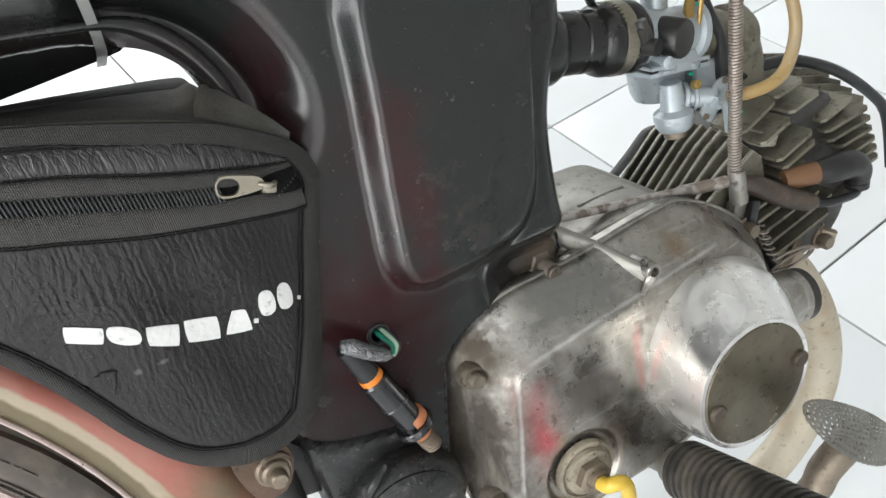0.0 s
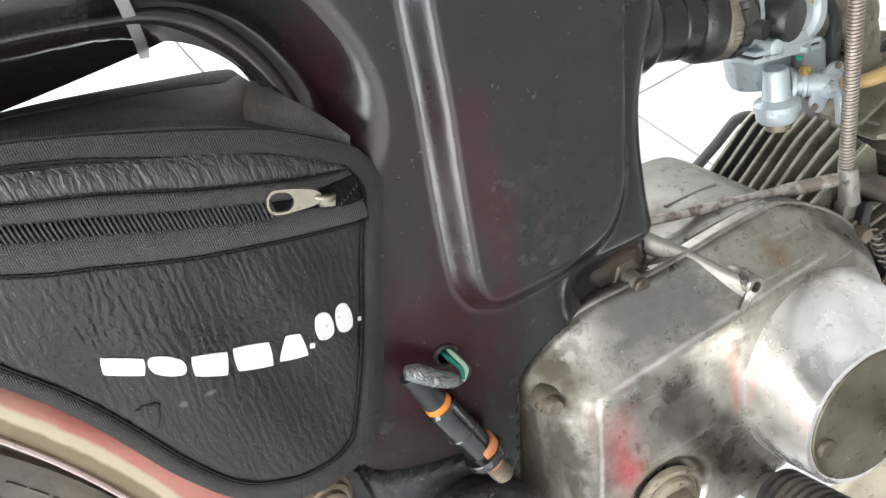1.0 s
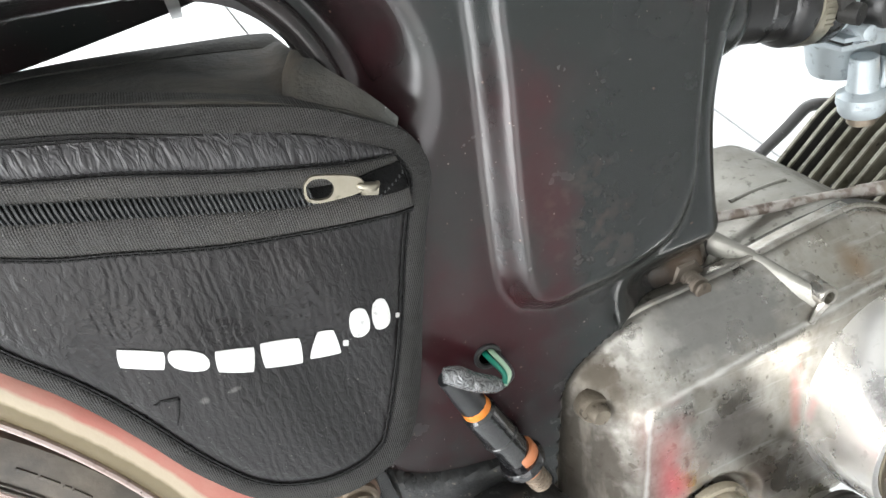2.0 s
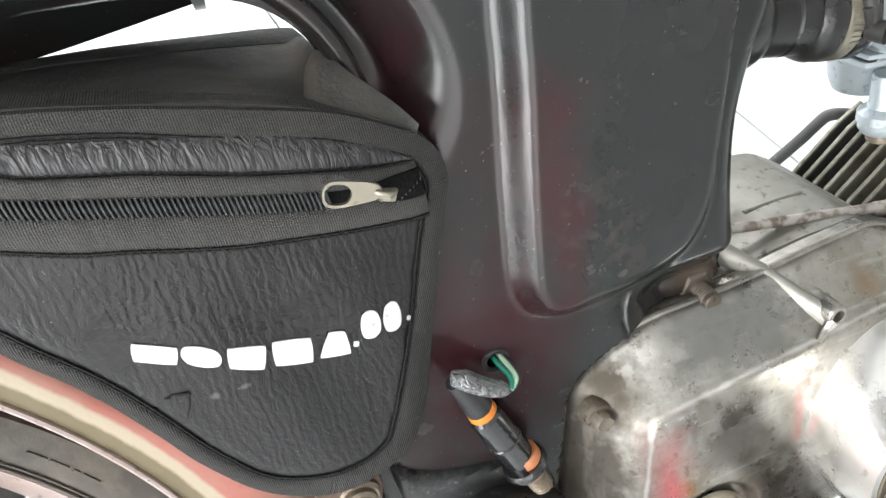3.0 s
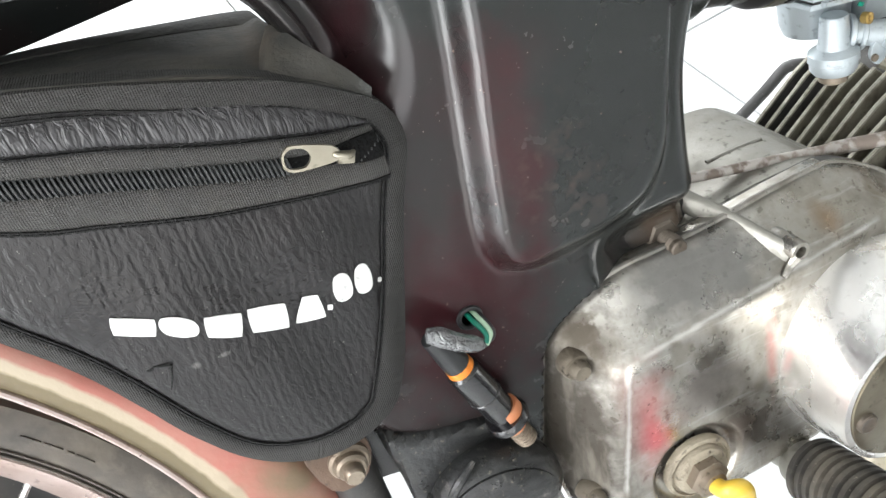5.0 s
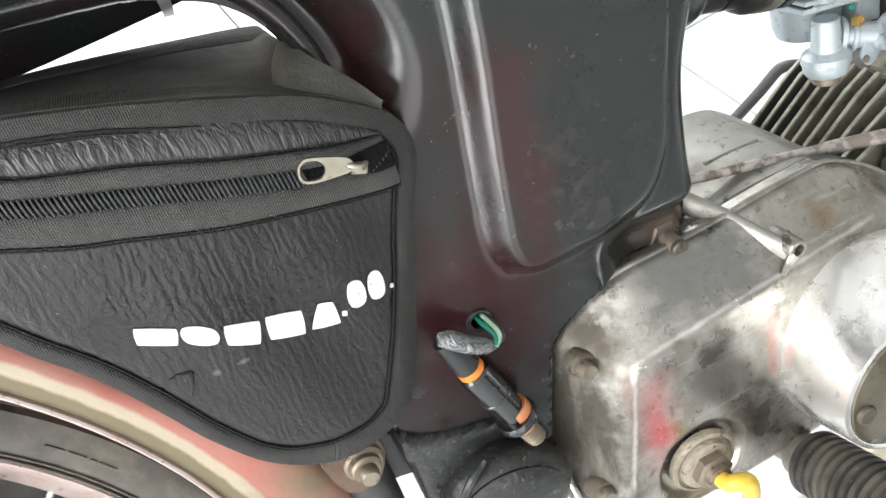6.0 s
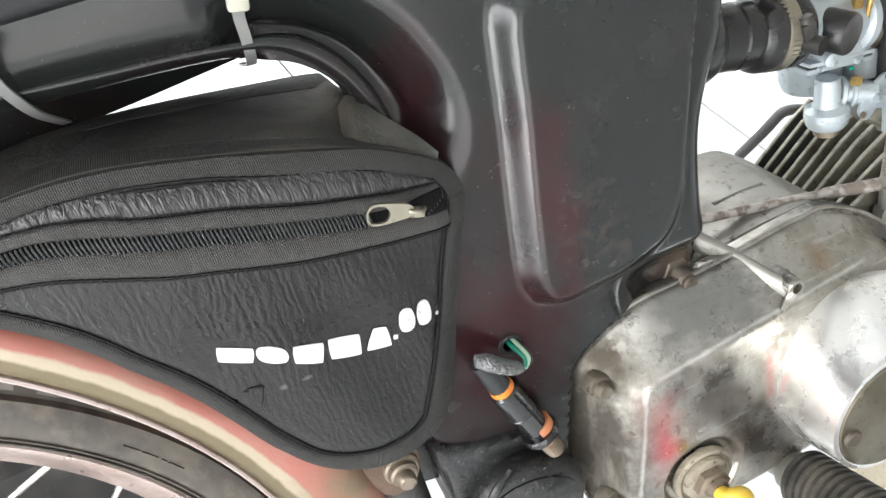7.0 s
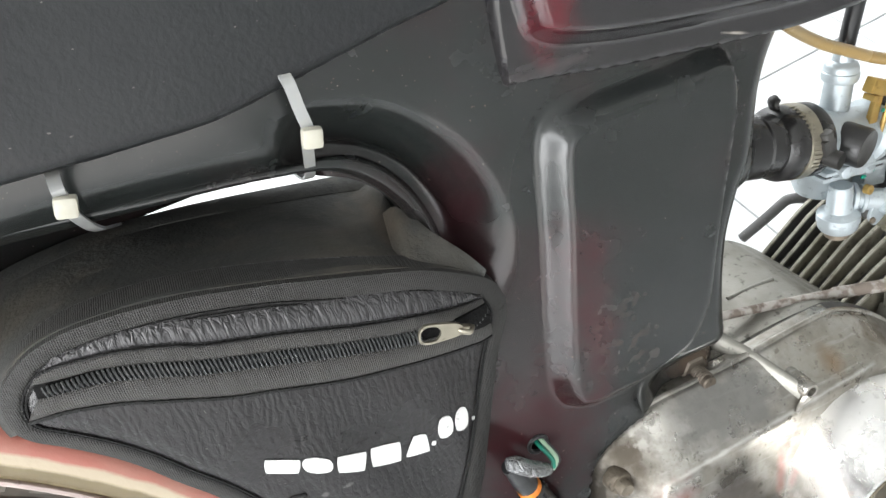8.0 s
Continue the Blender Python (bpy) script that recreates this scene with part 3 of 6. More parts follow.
# ---- the room ----
def wall(name, centre, size, material, label, openings=()):
    """A thick wall; openings are (from, to, sill, head) along its length, cut right through."""
    long_x = size[0] > size[1]
    length, thick, foot = max(size[0], size[1]), min(size[0], size[1]), centre[2] - size[2] / 2
    mid = centre[0] if long_x else centre[1]
    pieces, at = [], mid - length / 2
    box = lambda a, b, lo, hi: block(((a + b) / 2 - mid, 0, (lo + hi) / 2 - centre[2]) if long_x else (0, (a + b) / 2 - mid, (lo + hi) / 2 - centre[2]), (b - a, thick, hi - lo) if long_x else (thick, b - a, hi - lo), 0)
    for a, b, lo, hi in openings:
        pieces.append(box(at, a, foot, foot + size[2]))
        if lo - foot > 0.02:
            pieces.append(box(a, b, foot, lo))
        pieces.append(box(a, b, hi, foot + size[2]))
        at = b
    pieces.append(box(at, mid + length / 2, foot, foot + size[2]))
    ob = part(name, join(*pieces), material, None, label)
    ob.matrix_world = Matrix.Translation(centre)
    return tagged(ob, label, "wall", kind="structure")


TILE, TURN = 0.425, 8.0
floor_m = pose(-0.0003, 0.0027, 0, 0, 0, TURN)
floor = part("floor", block((0, 0, -0.031), (9.0, 9.0, 0.05), 0), grout, None, "white glazed square tiles with grey grout joints")
floor.matrix_world = floor_m
tagged(floor, category="floor", kind="structure")
tile_mesh = None
U0, V0 = 0.695, 0.684
for i in range(-12, 10):
    for j in range(-10, 12):
        cx, cy = U0 + (i + 0.5) * TILE, V0 + (j + 0.5) * TILE
        place = floor_m @ Vector((cx, cy, 0))
        if not (-3.25 < place.x < 3.85 and -2.65 < place.y < 4.65):
            continue
        if tile_mesh is None:
            t = part("tile", block((0, 0, -0.003), (TILE - 0.0035, TILE - 0.0035, 0.006), 0.0008), tile_mat, floor)
            tile_mesh = t.data
        else:
            t = new("tile", tile_mesh)
            t.parent = floor
        t.location = (cx, cy, random.uniform(-0.0002, 0.0002))
# unseen walls and ceiling added to close the room; openings made up for lamps
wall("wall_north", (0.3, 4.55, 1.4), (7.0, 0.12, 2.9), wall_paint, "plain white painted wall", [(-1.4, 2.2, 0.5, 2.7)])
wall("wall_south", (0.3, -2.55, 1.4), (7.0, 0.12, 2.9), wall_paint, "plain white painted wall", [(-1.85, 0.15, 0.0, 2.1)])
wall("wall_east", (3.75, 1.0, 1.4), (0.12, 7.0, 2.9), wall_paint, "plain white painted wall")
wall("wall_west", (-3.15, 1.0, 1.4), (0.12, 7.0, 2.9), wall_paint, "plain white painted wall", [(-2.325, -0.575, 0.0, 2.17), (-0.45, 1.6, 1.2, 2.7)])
ceil_ob = wall("ceiling", (0.3, 1.0, 2.9), (7.1, 7.2, 0.1), wall_paint, "plain white ceiling")
tagged(ceil_ob, category="ceiling")

# ---- the motorcycle, leaning on its far side ----
BIKE = pose(0, 0, 0.0365, -20, 0, 0)
MID = 0.200  # the machine's middle plane
bike = thing("motorcycle", "old black and faded red motorcycle leaning over on white tiles", "motorcycle", at=BIKE)

COVER = [(0.121, 0.300), (0.131, 0.349), (0.1375, 0.373), (0.156, 0.3865), (0.183, 0.3945), (0.212, 0.3955), (0.246, 0.3965), (0.301, 0.4015), (0.334, 0.3985), (0.378, 0.366), (0.402, 0.32),
         (0.392, 0.27), (0.35, 0.235), (0.28, 0.218), (0.20, 0.212), (0.14, 0.220), (0.120, 0.26)]
COVER = smooth_line(COVER, 3, True)
BODY = [(0.246, 0.372), (0.2475, 0.403), (0.2455, 0.445), (0.2490, 0.488), (0.2580, 0.517), (0.2685, 0.540), (0.2745, 0.575), (0.2835, 0.598), (0.303, 0.625),
        (0.345, 0.66), (0.35, 0.72), (0.0, 0.735), (-0.24, 0.74), (-0.24, 0.63), (-0.17, 0.622), (-0.09, 0.615), (-0.02, 0.609), (0.02, 0.603), (0.0425, 0.593), (0.0575, 0.574), (0.062, 0.547),
        (0.040, 0.505), (0.022, 0.45), (0.012, 0.415), (0.010, 0.385), (0.030, 0.345), (0.07, 0.300), (0.13, 0.275), (0.21, 0.30)]
PANEL = smooth_line([(0.1112, 0.4527), (0.1121, 0.4678), (0.1163, 0.5062), (0.1212, 0.5433), (0.1245, 0.578), (0.1270, 0.594), (0.1325, 0.6050), (0.1466, 0.6120), (0.1788, 0.6135), (0.2123, 0.6130), (0.2370, 0.6105), (0.2435, 0.600), (0.2432, 0.578),
                     (0.2350, 0.5386), (0.2285, 0.5017), (0.2215, 0.462), (0.2110, 0.440), (0.193, 0.4290), (0.165, 0.4235), (0.138, 0.4235), (0.1200, 0.4300), (0.1130, 0.4410)], 6, True)


def body_front(q, d):
    base = 0.1505 + 0.070 * np.clip(q[:, 1] - 0.41, -0.1, 0.3)
    wide = 0.030 + (0.020 - 0.030) * ease((q[:, 0] - 0.06) / 0.08)
    rear = ease((0.16 - q[:, 0]) / 0.06)
    hollow = ease((0.135 - q[:, 0]) / 0.03) * ease((q[:, 1] - 0.500) / 0.085) * ease(q[:, 0] / 0.03)
    slope = 0.037 * ease((0.047 - d) / 0.042) - 0.011 * ease((0.0205 - d) / 0.013)
    y = base + (1 - hollow) * fillet(d, wide) / wide * ((0.196 + 0.014 * rear) - base) + hollow * slope
    y += 0.004 * ease((0.115 - q[:, 0]) / 0.058) * ease((q[:, 1] - 0.50) / 0.06) * ease((0.66 - q[:, 1]) / 0.04)
    y += 0.017 * ease((q[:, 0] - 0.165) / 0.035) * ease((0.430 - q[:, 1]) / 0.022)
    y = np.maximum(y, 0.1505 + 0.030 * ease((depth_in(q, COVER) + 0.0035) / 0.004))
    wide = 0.0130 - 0.0055 * ease((q[:, 0] - 0.20) / 0.035) + 0.004 * ease((0.475 - q[:, 1]) / 0.04) * ease((q[:, 0] - 0.13) / 0.02)
    u = depth_in(q, PANEL) / wide
    y -= 0.0135 * (0.35 * np.clip(u, 0, 1) + 0.65 * ease(u))
    return y


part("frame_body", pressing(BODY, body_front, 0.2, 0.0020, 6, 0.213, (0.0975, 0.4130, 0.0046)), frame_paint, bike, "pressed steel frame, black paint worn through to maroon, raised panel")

HEM = [(-0.235, 0.1765, 0.6490), (-0.17, 0.1765, 0.6405), (-0.1, 0.1768, 0.6315), (-0.063, 0.1768, 0.6265), (-0.039, 0.1768, 0.6238), (-0.0138, 0.1770, 0.6212), (0.0152, 0.1775, 0.6167), (0.0285, 0.1790, 0.6136), (0.0400, 0.1812, 0.6075), (0.0500, 0.1815, 0.5985), (0.0590, 0.1815, 0.5860), (0.0660, 0.1815, 0.5700), (0.0700, 0.1815, 0.5530)]
part("frame_hem", tube(HEM, [0.0022, 0.0022, 0.0022, 0.0022, 0.0022, 0.0022, 0.0024, 0.0036, 0.0050, 0.0054, 0.0054, 0.0054, 0.0054], 12), frame_paint, bike, "rolled hem of the pressed frame")
part("far_flange", prism([(-0.235, 0.538), (-0.15, 0.555), (-0.105, 0.5680), (-0.068, 0.5812), (-0.041, 0.5826), (-0.0136, 0.5845), (0.016, 0.5867), (0.032, 0.5885), (0.055, 0.600), (0.055, 0.66), (-0.235, 0.70)], 0.262, 0.268, 0.0015), frame_paint, bike)
SIDE = [(-0.25, 0.668), (-0.17, 0.663), (-0.096, 0.660), (-0.046, 0.6585), (-0.011, 0.659), (0.029, 0.6665), (0.063, 0.673), (0.100, 0.679), (0.128, 0.69), (0.135, 0.74), (0.13, 0.78), (-0.1, 0.79), (-0.25, 0.79)]
part("side_cover", pressing(SIDE, lambda q, d: 0.147 + fillet(d, 0.006) + 0.06 * np.clip(q[:, 1] - 0.68, 0, 1), 0.19, 0.0022, 5), cover_paint, bike, "scuffed black side cover")
FLAP = [(0.117, 0.84), (0.1150, 0.70), (0.1140, 0.655), (0.1155, 0.6310), (0.119, 0.6290), (0.14, 0.6260), (0.17, 0.6210), (0.234, 0.6135), (0.30, 0.6085), (0.36, 0.617), (0.42, 0.66), (0.44, 0.84)]
FLAP_IN = smooth_line([(0.1225, 0.84), (0.1215, 0.70), (0.1225, 0.662), (0.132, 0.6445), (0.17, 0.6340), (0.234, 0.6260), (0.30, 0.6215), (0.35, 0.632), (0.40, 0.67), (0.42, 0.84)], 5, True)
part("tank_skirt", pressing(FLAP, lambda q, d: 0.1590 + fillet(d, 0.0025) - 0.012 * ease(depth_in(q, FLAP_IN) / 0.012), 0.172, 0.0014, 6), flap_paint, bike, "glossy black tank skirt with maroon showing through")

# lower bracket, pivot boot and swing arm
LOW = [(0.034, 0.368), (0.052, 0.3590), (0.068, 0.3530), (0.086, 0.3490), (0.101, 0.3440), (0.111, 0.330), (0.114, 0.30), (0.11, 0.22), (0.06, 0.19), (0.042, 0.24), (0.0385, 0.30), (0.0365, 0.335)]
part("lower_bracket", pressing(LOW, lambda q, d: 0.1455 + fillet(d, 0.006), 0.25, 0.003, 5), bracket_black, bike, "greasy black pivot bracket")
part("pivot_boot", join(lathe([(0, 0.026), (0.002, 0.031), (0.004, 0.0335), (0.0055, 0.0330), (0.0065, 0.0350), (0.012, 0.0385), (0.020, 0.0392), (0.026, 0.037), (0.05, 0.03)], (0.0800, 0.124, 0.2985), (0.1, 1, 0.1), 44, 0.92),
                        *[tube([(0.050 + dx, 0.1325 - dx * 0.2, 0.312 + dz), (0.0535 + dx, 0.128, 0.326 + dz), (0.060 + dx, 0.1275, 0.3345 + dz), (0.071 + dx, 0.131, 0.3405 + dz)], [0.0012, 0.0024, 0.0028, 0.0012], 8) for dx, dz in ((0.002, 0.0),)]), bracket_black, bike, "creased greasy rubber boot")
part("frame_gusset", prism([(-0.002, 0.300), (0.030, 0.2975), (0.062, 0.290), (0.062, 0.380), (-0.002, 0.385)], 0.190, 0.198, 0.001), frame_paint, bike, "dark frame gusset")
part("swing_arm", join(tube([(0.0125, 0.168, 0.362), (0.0130, 0.168, 0.335), (0.0140, 0.168, 0.28), (0.012, 0.168, 0.19)], [0.0135, 0.0135, 0.013, 0.013], 20, 6), tube([(0.012, 0.168, 0.21), (-0.08, 0.166, 0.25), (-0.30, 0.150, 0.302)], 0.014, 14, 6)), dusty_rubber, bike, "dark blue-grey swing arm tube")
mount = part("fender_bracket", prism([(-0.006, 0.379), (0.012, 0.382), (0.024, 0.376), (0.027, 0.360), (0.017, 0.343), (0.0, 0.346)], 0.150, 0.154, 0.001, 3), rust_brown, bike, "rusty steel mounting lug")
part("bolt", join(lathe([(0, 0.0112), (0.003, 0.0112), (0.0045, 0.0098)], (0.0145, 0.150, 0.3625), (0, -1, 0), 28), lathe([(0.004, 0.0085), (0.0075, 0.0085), (0.009, 0.0072)], (0.0145, 0.150, 0.3625), (0, -1, 0), 28), lathe([(0.008, 0.0055), (0.0140, 0.0055), (0.0155, 0.0044)], (0.0145, 0.150, 0.3625), (0, -1, 0), 18)), steel, mount, "large tarnished bolt")


# rear fender and wheel
def turned_sheet(section, centre, a0, a1, steps, crown, thick=0.0015):
    """A curved sheet: a section of (radius, y) swept round the wheel's axis; crown(angle) scales its height."""
    sec = smooth_line(section, 4)
    verts, faces = [], []
    n = len(sec)
    nrm = np.gradient(sec, axis=0)
    nrm = np.c_[-nrm[:, 1], nrm[:, 0]] / (np.linalg.norm(nrm, axis=1)[:, None] + 1e-12)
    both = np.r_[sec, (sec + nrm * thick)[::-1]]
    m = len(both)
    for i in range(steps + 1):
        a = a0 + (a1 - a0) * i / steps
        for r, y in both:
            r = section[0][0] + (r - section[0][0]) * crown(a)
            verts.append((centre[0] + r * math.cos(a), y, centre[1] + r * math.sin(a)))
    for i in range(steps):
        for k in range(m):
            faces.append((i * m + k, i * m + (k + 1) % m, (i + 1) * m + (k + 1) % m, (i + 1) * m + k))
    faces += [tuple(range(m))[::-1], tuple(range(steps * m, (steps + 1) * m))]
    return verts, faces


sec = [(FR, 0.1545), (FR + 0.006, 0.1535), (FR + 0.016, 0.1540), (FR + 0.023, 0.158), (FR + 0.028, 0.167), (FR + 0.030, 0.182), (FR + 0.031, MID), (FR + 0.030, 0.218), (FR + 0.028, 0.233), (FR + 0.023, 0.242), (FR, 0.2455)]
fender = part("rear_fender", turned_sheet(sec, FC, radians(-12), radians(170), 90, lambda a: 1.75 - 0.75 * float(ease((a - 0.20) / 0.35))), fender_paint, bike, "faded red fender with a cream line along its edge")
part("fender_edge", tube([(FC[0] + FR * math.cos(a), 0.1535, FC[1] + FR * math.sin(a)) for a in np.linspace(radians(-12), radians(170), 80)], 0.0017, 8, 1, smooth=False), edge_metal, fender, "bright rolled edge")

WC = (-0.305, 0.302)
wheel = new("rear_wheel")
wheel.parent = bike
tagged(wheel, "wheel with a dusty treaded tyre")


def ring(section, centre, seg=120):
    sec = np.array(section, float)
    n, verts, faces = len(sec), [], []
    for i in range(seg):
        a = 2 * math.pi * i / seg
        for r, y in sec:
            verts.append((centre[0] + r * math.cos(a), y, centre[1] + r * math.sin(a)))
    for i in range(seg):
        for k in range(n):
            j = (i + 1) % seg
            faces.append((i * n + k, i * n + (k + 1) % n, j * n + (k + 1) % n, j * n + k))
    return verts, faces


half = [(0.2175, 0.1775), (0.2225, 0.1725), (0.230, 0.1697), (0.240, 0.1697), (0.2478, 0.1725), (0.2490, 0.1760), (0.259, 0.181), (0.2655, 0.190)]
tsec = half + [(0.268, MID)] + [(r, 2 * MID - y) for r, y in half[::-1]] + [(0.215, 0.212), (0.215, 0.188)]
tyre_meshes = [ring(tsec, WC, 160)]
for k in range(72):
    a = 2 * math.pi * k / 72
    c, s = math.cos(a), math.sin(a)
    for sgn in (-1, 1):
        tread = [((WC[0] + (r * math.cos(a + da)), MID + sgn * dy, WC[1] + r * math.sin(a + da))) for r, dy, da in
                 ((0.2525, 0.0255, 0.012), (0.2525, 0.0255, 0.058), (0.2645, 0.012, 0.040), (0.2645, 0.012, -0.006), (0.2565, 0.0250, 0.012), (0.2565, 0.0250, 0.058), (0.2705, 0.010, 0.040), (0.2705, 0.010, -0.006))]
        tyre_meshes.append((tread, [(0, 1, 2, 3), (4, 5, 6, 7), (0, 1, 5, 4), (1, 2, 6, 5), (2, 3, 7, 6), (3, 0, 4, 7)]))
for rr in (0.2235, 0.2268):
    tyre_meshes.append(ring([(rr + 0.0007 * math.cos(b), 0.1712 + 0.0009 * math.sin(b) - 0.3 * (rr - 0.2235)) for b in np.linspace(0, 2 * math.pi, 7)[:-1]], WC, 140))
tyre = part("tyre", join(*tyre_meshes), tyre_rubber, wheel, "dusty brown-black treaded tyre")
# raised marks moulded on the sidewall, not legible
for k in range(7):
    a = radians(28.5 + 1.15 * k + (0.5 if k > 2 else 0))
    u = block((0, 0, 0), (0.0035 if k % 3 else 0.006, 0.0012, 0.0015), 0.0003)
    m = pose(WC[0] + 0.2370 * math.cos(a), 0.1694, WC[1] + 0.2370 * math.sin(a)) @ Matrix.Rotation(math.pi / 2 - a, 4, "Y")
    part("sidewall_mark", ([tuple(m @ Vector(v)) for v in u[0]], u[1]), tyre_rubber, tyre)
rsec = [(0.2195, 0.1785), (0.2218, 0.1755), (0.2195, 0.1735), (0.2160, 0.1745), (0.208, 0.180), (0.200, 0.187), (0.198, MID), (0.200, 0.213), (0.208, 0.22), (0.2160, 0.2255), (0.2195, 0.2265), (0.2218, 0.2245), (0.2195, 0.2215), (0.205, 0.208), (0.205, 0.192)]
# pink tint puts the red fender's reflection into the rim's colour
part("rim", ring(rsec, WC, 140), edge_metal, wheel, "pitted chrome rim tinted pink as if mirroring the fender")
hub = part("hub", join(lathe([(-0.052, 0.02), (-0.050, 0.070), (-0.046, 0.076), (0.040, 0.080), (0.046, 0.060), (0.05, 0.02)], (WC[0], MID, WC[1]), (0, 1, 0), 48), rod((WC[0], MID - 0.085, WC[1]), (WC[0], MID + 0.085, WC[1]), 0.008)), case_alloy, wheel, "grey alloy brake drum hub")
CHAIN = [(-0.40, 0.30), (-0.385, 0.37), (-0.32, 0.41), (-0.22, 0.405), (-0.12, 0.385), (-0.06, 0.365), (-0.05, 0.30), (-0.12, 0.235), (-0.24, 0.205), (-0.35, 0.215)]
part("chain_case", pressing(CHAIN, lambda q, d: 0.250 + fillet(d, 0.010), 0.285, 0.006, 4), dusty_rubber, bike, "dusty black chain case")
for k in range(36):
    a, lean = 2 * math.pi * k / 36, (0.26 if k % 4 < 2 else -0.26)
    side = -1 if k % 2 else 1
    p0 = (WC[0] + 0.046 * math.cos(a + lean * 4), MID + side * 0.04, WC[1] + 0.046 * math.sin(a + lean * 4))
    p1 = (WC[0] + 0.199 * math.cos(a), MID + side * 0.004, WC[1] + 0.199 * math.sin(a))
    part("spoke", rod(p0, p1, 0.0019, 6), chrome, wheel)

# ---- the engine ----
engine = new("engine")
engine.parent = bike
tagged(engine, "worn bare alloy engine with an oily round cap")
FACE = smooth_line([(0.1445, 0.255), (0.1475, 0.2745), (0.1505, 0.2985), (0.1543, 0.3330), (0.1600, 0.3495), (0.1670, 0.3595), (0.1800, 0.3640), (0.2155, 0.3680), (0.2627, 0.3732), (0.2907, 0.3762), (0.3320, 0.3805), (0.352, 0.3680), (0.372, 0.33),
                    (0.36, 0.26), (0.30, 0.235), (0.20, 0.228), (0.152, 0.234)], 6, True)


def cover_front(q, d):
    out = -depth_in(q, FACE)
    k = d / (d + np.maximum(out, 0) + 1e-6)
    y = 0.1545 + fillet(d, 0.003) - 0.033 * (k * 0.93 + 0.07 * ease(k))
    y += 0.0012 * ease(1 - np.abs(out) / 0.0045) ** 2
    bowl = np.hypot(q[:, 0] - 0.199, q[:, 1] - 0.262)
    y += 0.006 * ease((0.032 - bowl) / 0.006)
    dirt = np.array([noise.noise(Vector((x * 55, z * 55, 3))) for x, z in q])
    return y + 0.0006 * dirt


CAP = (0.3030, 0.3070)
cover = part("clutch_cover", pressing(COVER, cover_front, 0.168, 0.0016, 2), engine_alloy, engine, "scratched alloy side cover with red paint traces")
dome_verts, dome_faces, DN = [], [], 96
for f, y in ((-0.14, 0.1300), (-0.055, 0.1225), (0.0, 0.1165), (0.05, 0.110), (0.14, 0.104), (0.36, 0.096), (0.68, 0.084), (0.93, 0.0740), (0.985, 0.0712), (1.0, 0.0700), (1.03, 0.0694), (1.075, 0.0697), (1.085, 0.0720)):
    for k in range(DN):
        a = 2 * math.pi * k / DN
        foot = np.array((0.3175 + 0.0590 * math.cos(a), 0.3030 + 0.0670 * math.sin(a)))
        top = np.array((CAP[0] + 0.0465 * math.cos(a), CAP[1] + 0.0465 * math.sin(a)))
        p = foot * (1 - f) + top * f if f < 1 else np.array(CAP) + (top - np.array(CAP)) * (2 - f)
        dome_verts.append((p[0], y, p[1]))
for r in range(12):
    dome_faces += [(r * DN + k, r * DN + (k + 1) % DN, (r + 1) * DN + (k + 1) % DN, (r + 1) * DN + k) for k in range(DN)]
part("cover_dome", (dome_verts, dome_faces), polished_alloy, cover, "polished round dome flaring into the cover")
cap = part("round_cap", lathe([(-0.002, 0.0428), (0.001, 0.0428), (0.0018, 0.0420), (0.0022, 0.030), (0.0022, 0.0)], (CAP[0], 0.0705, CAP[1]), (0, -1, 0), 64), cap_alloy, cover, "oil-stained dark round cap")
for x, z in ((0.3400, 0.3085), (0.2690, 0.3035)):
    part("cap_screw", join(lathe([(0.0015, 0.0062), (0.0040, 0.0060), (0.0046, 0.0050), (0.0036, 0.0028), (0.0036, 0.0)], (x, 0.0705, z), (0, -1, 0), 20)), greasy_steel, cover, "tarnished screw")
part("boss", join(lathe([(0, 0.0062), (0.026, 0.0060), (0.0275, 0.0053), (0.0275, 0.0034), (0.010, 0.0032), (0.010, 0.0)], (0.2745, 0.1490, 0.3835), (0, -1, 0), 24),
                  tube([(0.2722, 0.1225, 0.3812), (0.2680, 0.1225, 0.3770), (0.2620, 0.1205, 0.3735)], [0.0034, 0.0026, 0.0014], 8)), engine_alloy, cover)
for x, z in ((0.1440, 0.3610), (0.1350, 0.2690)):
    at = np.array([[x, z]])
    y = float(cover_front(at, depth_in(at, COVER))[0])
    part("cover_bolt", join(lathe([(-0.006, 0.0092), (0.0005, 0.0086), (0.0026, 0.0076), (0.0028, 0.0)], (x, y - 0.002, z), (0, -1, 0), 24), lathe([(0.0010, 0.0058), (0.0070, 0.0056), (0.0086, 0.0044), (0.0080, 0.0)], (x, y - 0.002, z), (0, -1, 0), 18)), grimy_alloy, cover, "greasy cover bolt")
part("cover_rim", tube([(x, 0.1590, z) for x, z in smooth_line(COVER, 2, True)], 0.0020, 8, 1, True, smooth=False), engine_alloy, cover)
# widened on the left: a black strip for the shadow gap there
part("gasket", pressing([(0.26 + (x - 0.26) * 1.016, 0.31 + (z - 0.31) * (0.998 if z > 0.36 else 1.003)) for x, z in COVER], lambda q, d: 0.1600 + 0 * d, 0.169, 0.004, 2), dark_fin, cover, "gasket edge widened to a black strip for the shadow gap")

CASE = [(0.15, 0.24), (0.16, 0.374), (0.20, 0.3915), (0.245, 0.3950), (0.29, 0.3990), (0.325, 0.3975), (0.345, 0.3880), (0.375, 0.363), (0.405, 0.33), (0.405, 0.27), (0.36, 0.23), (0.25, 0.21)]
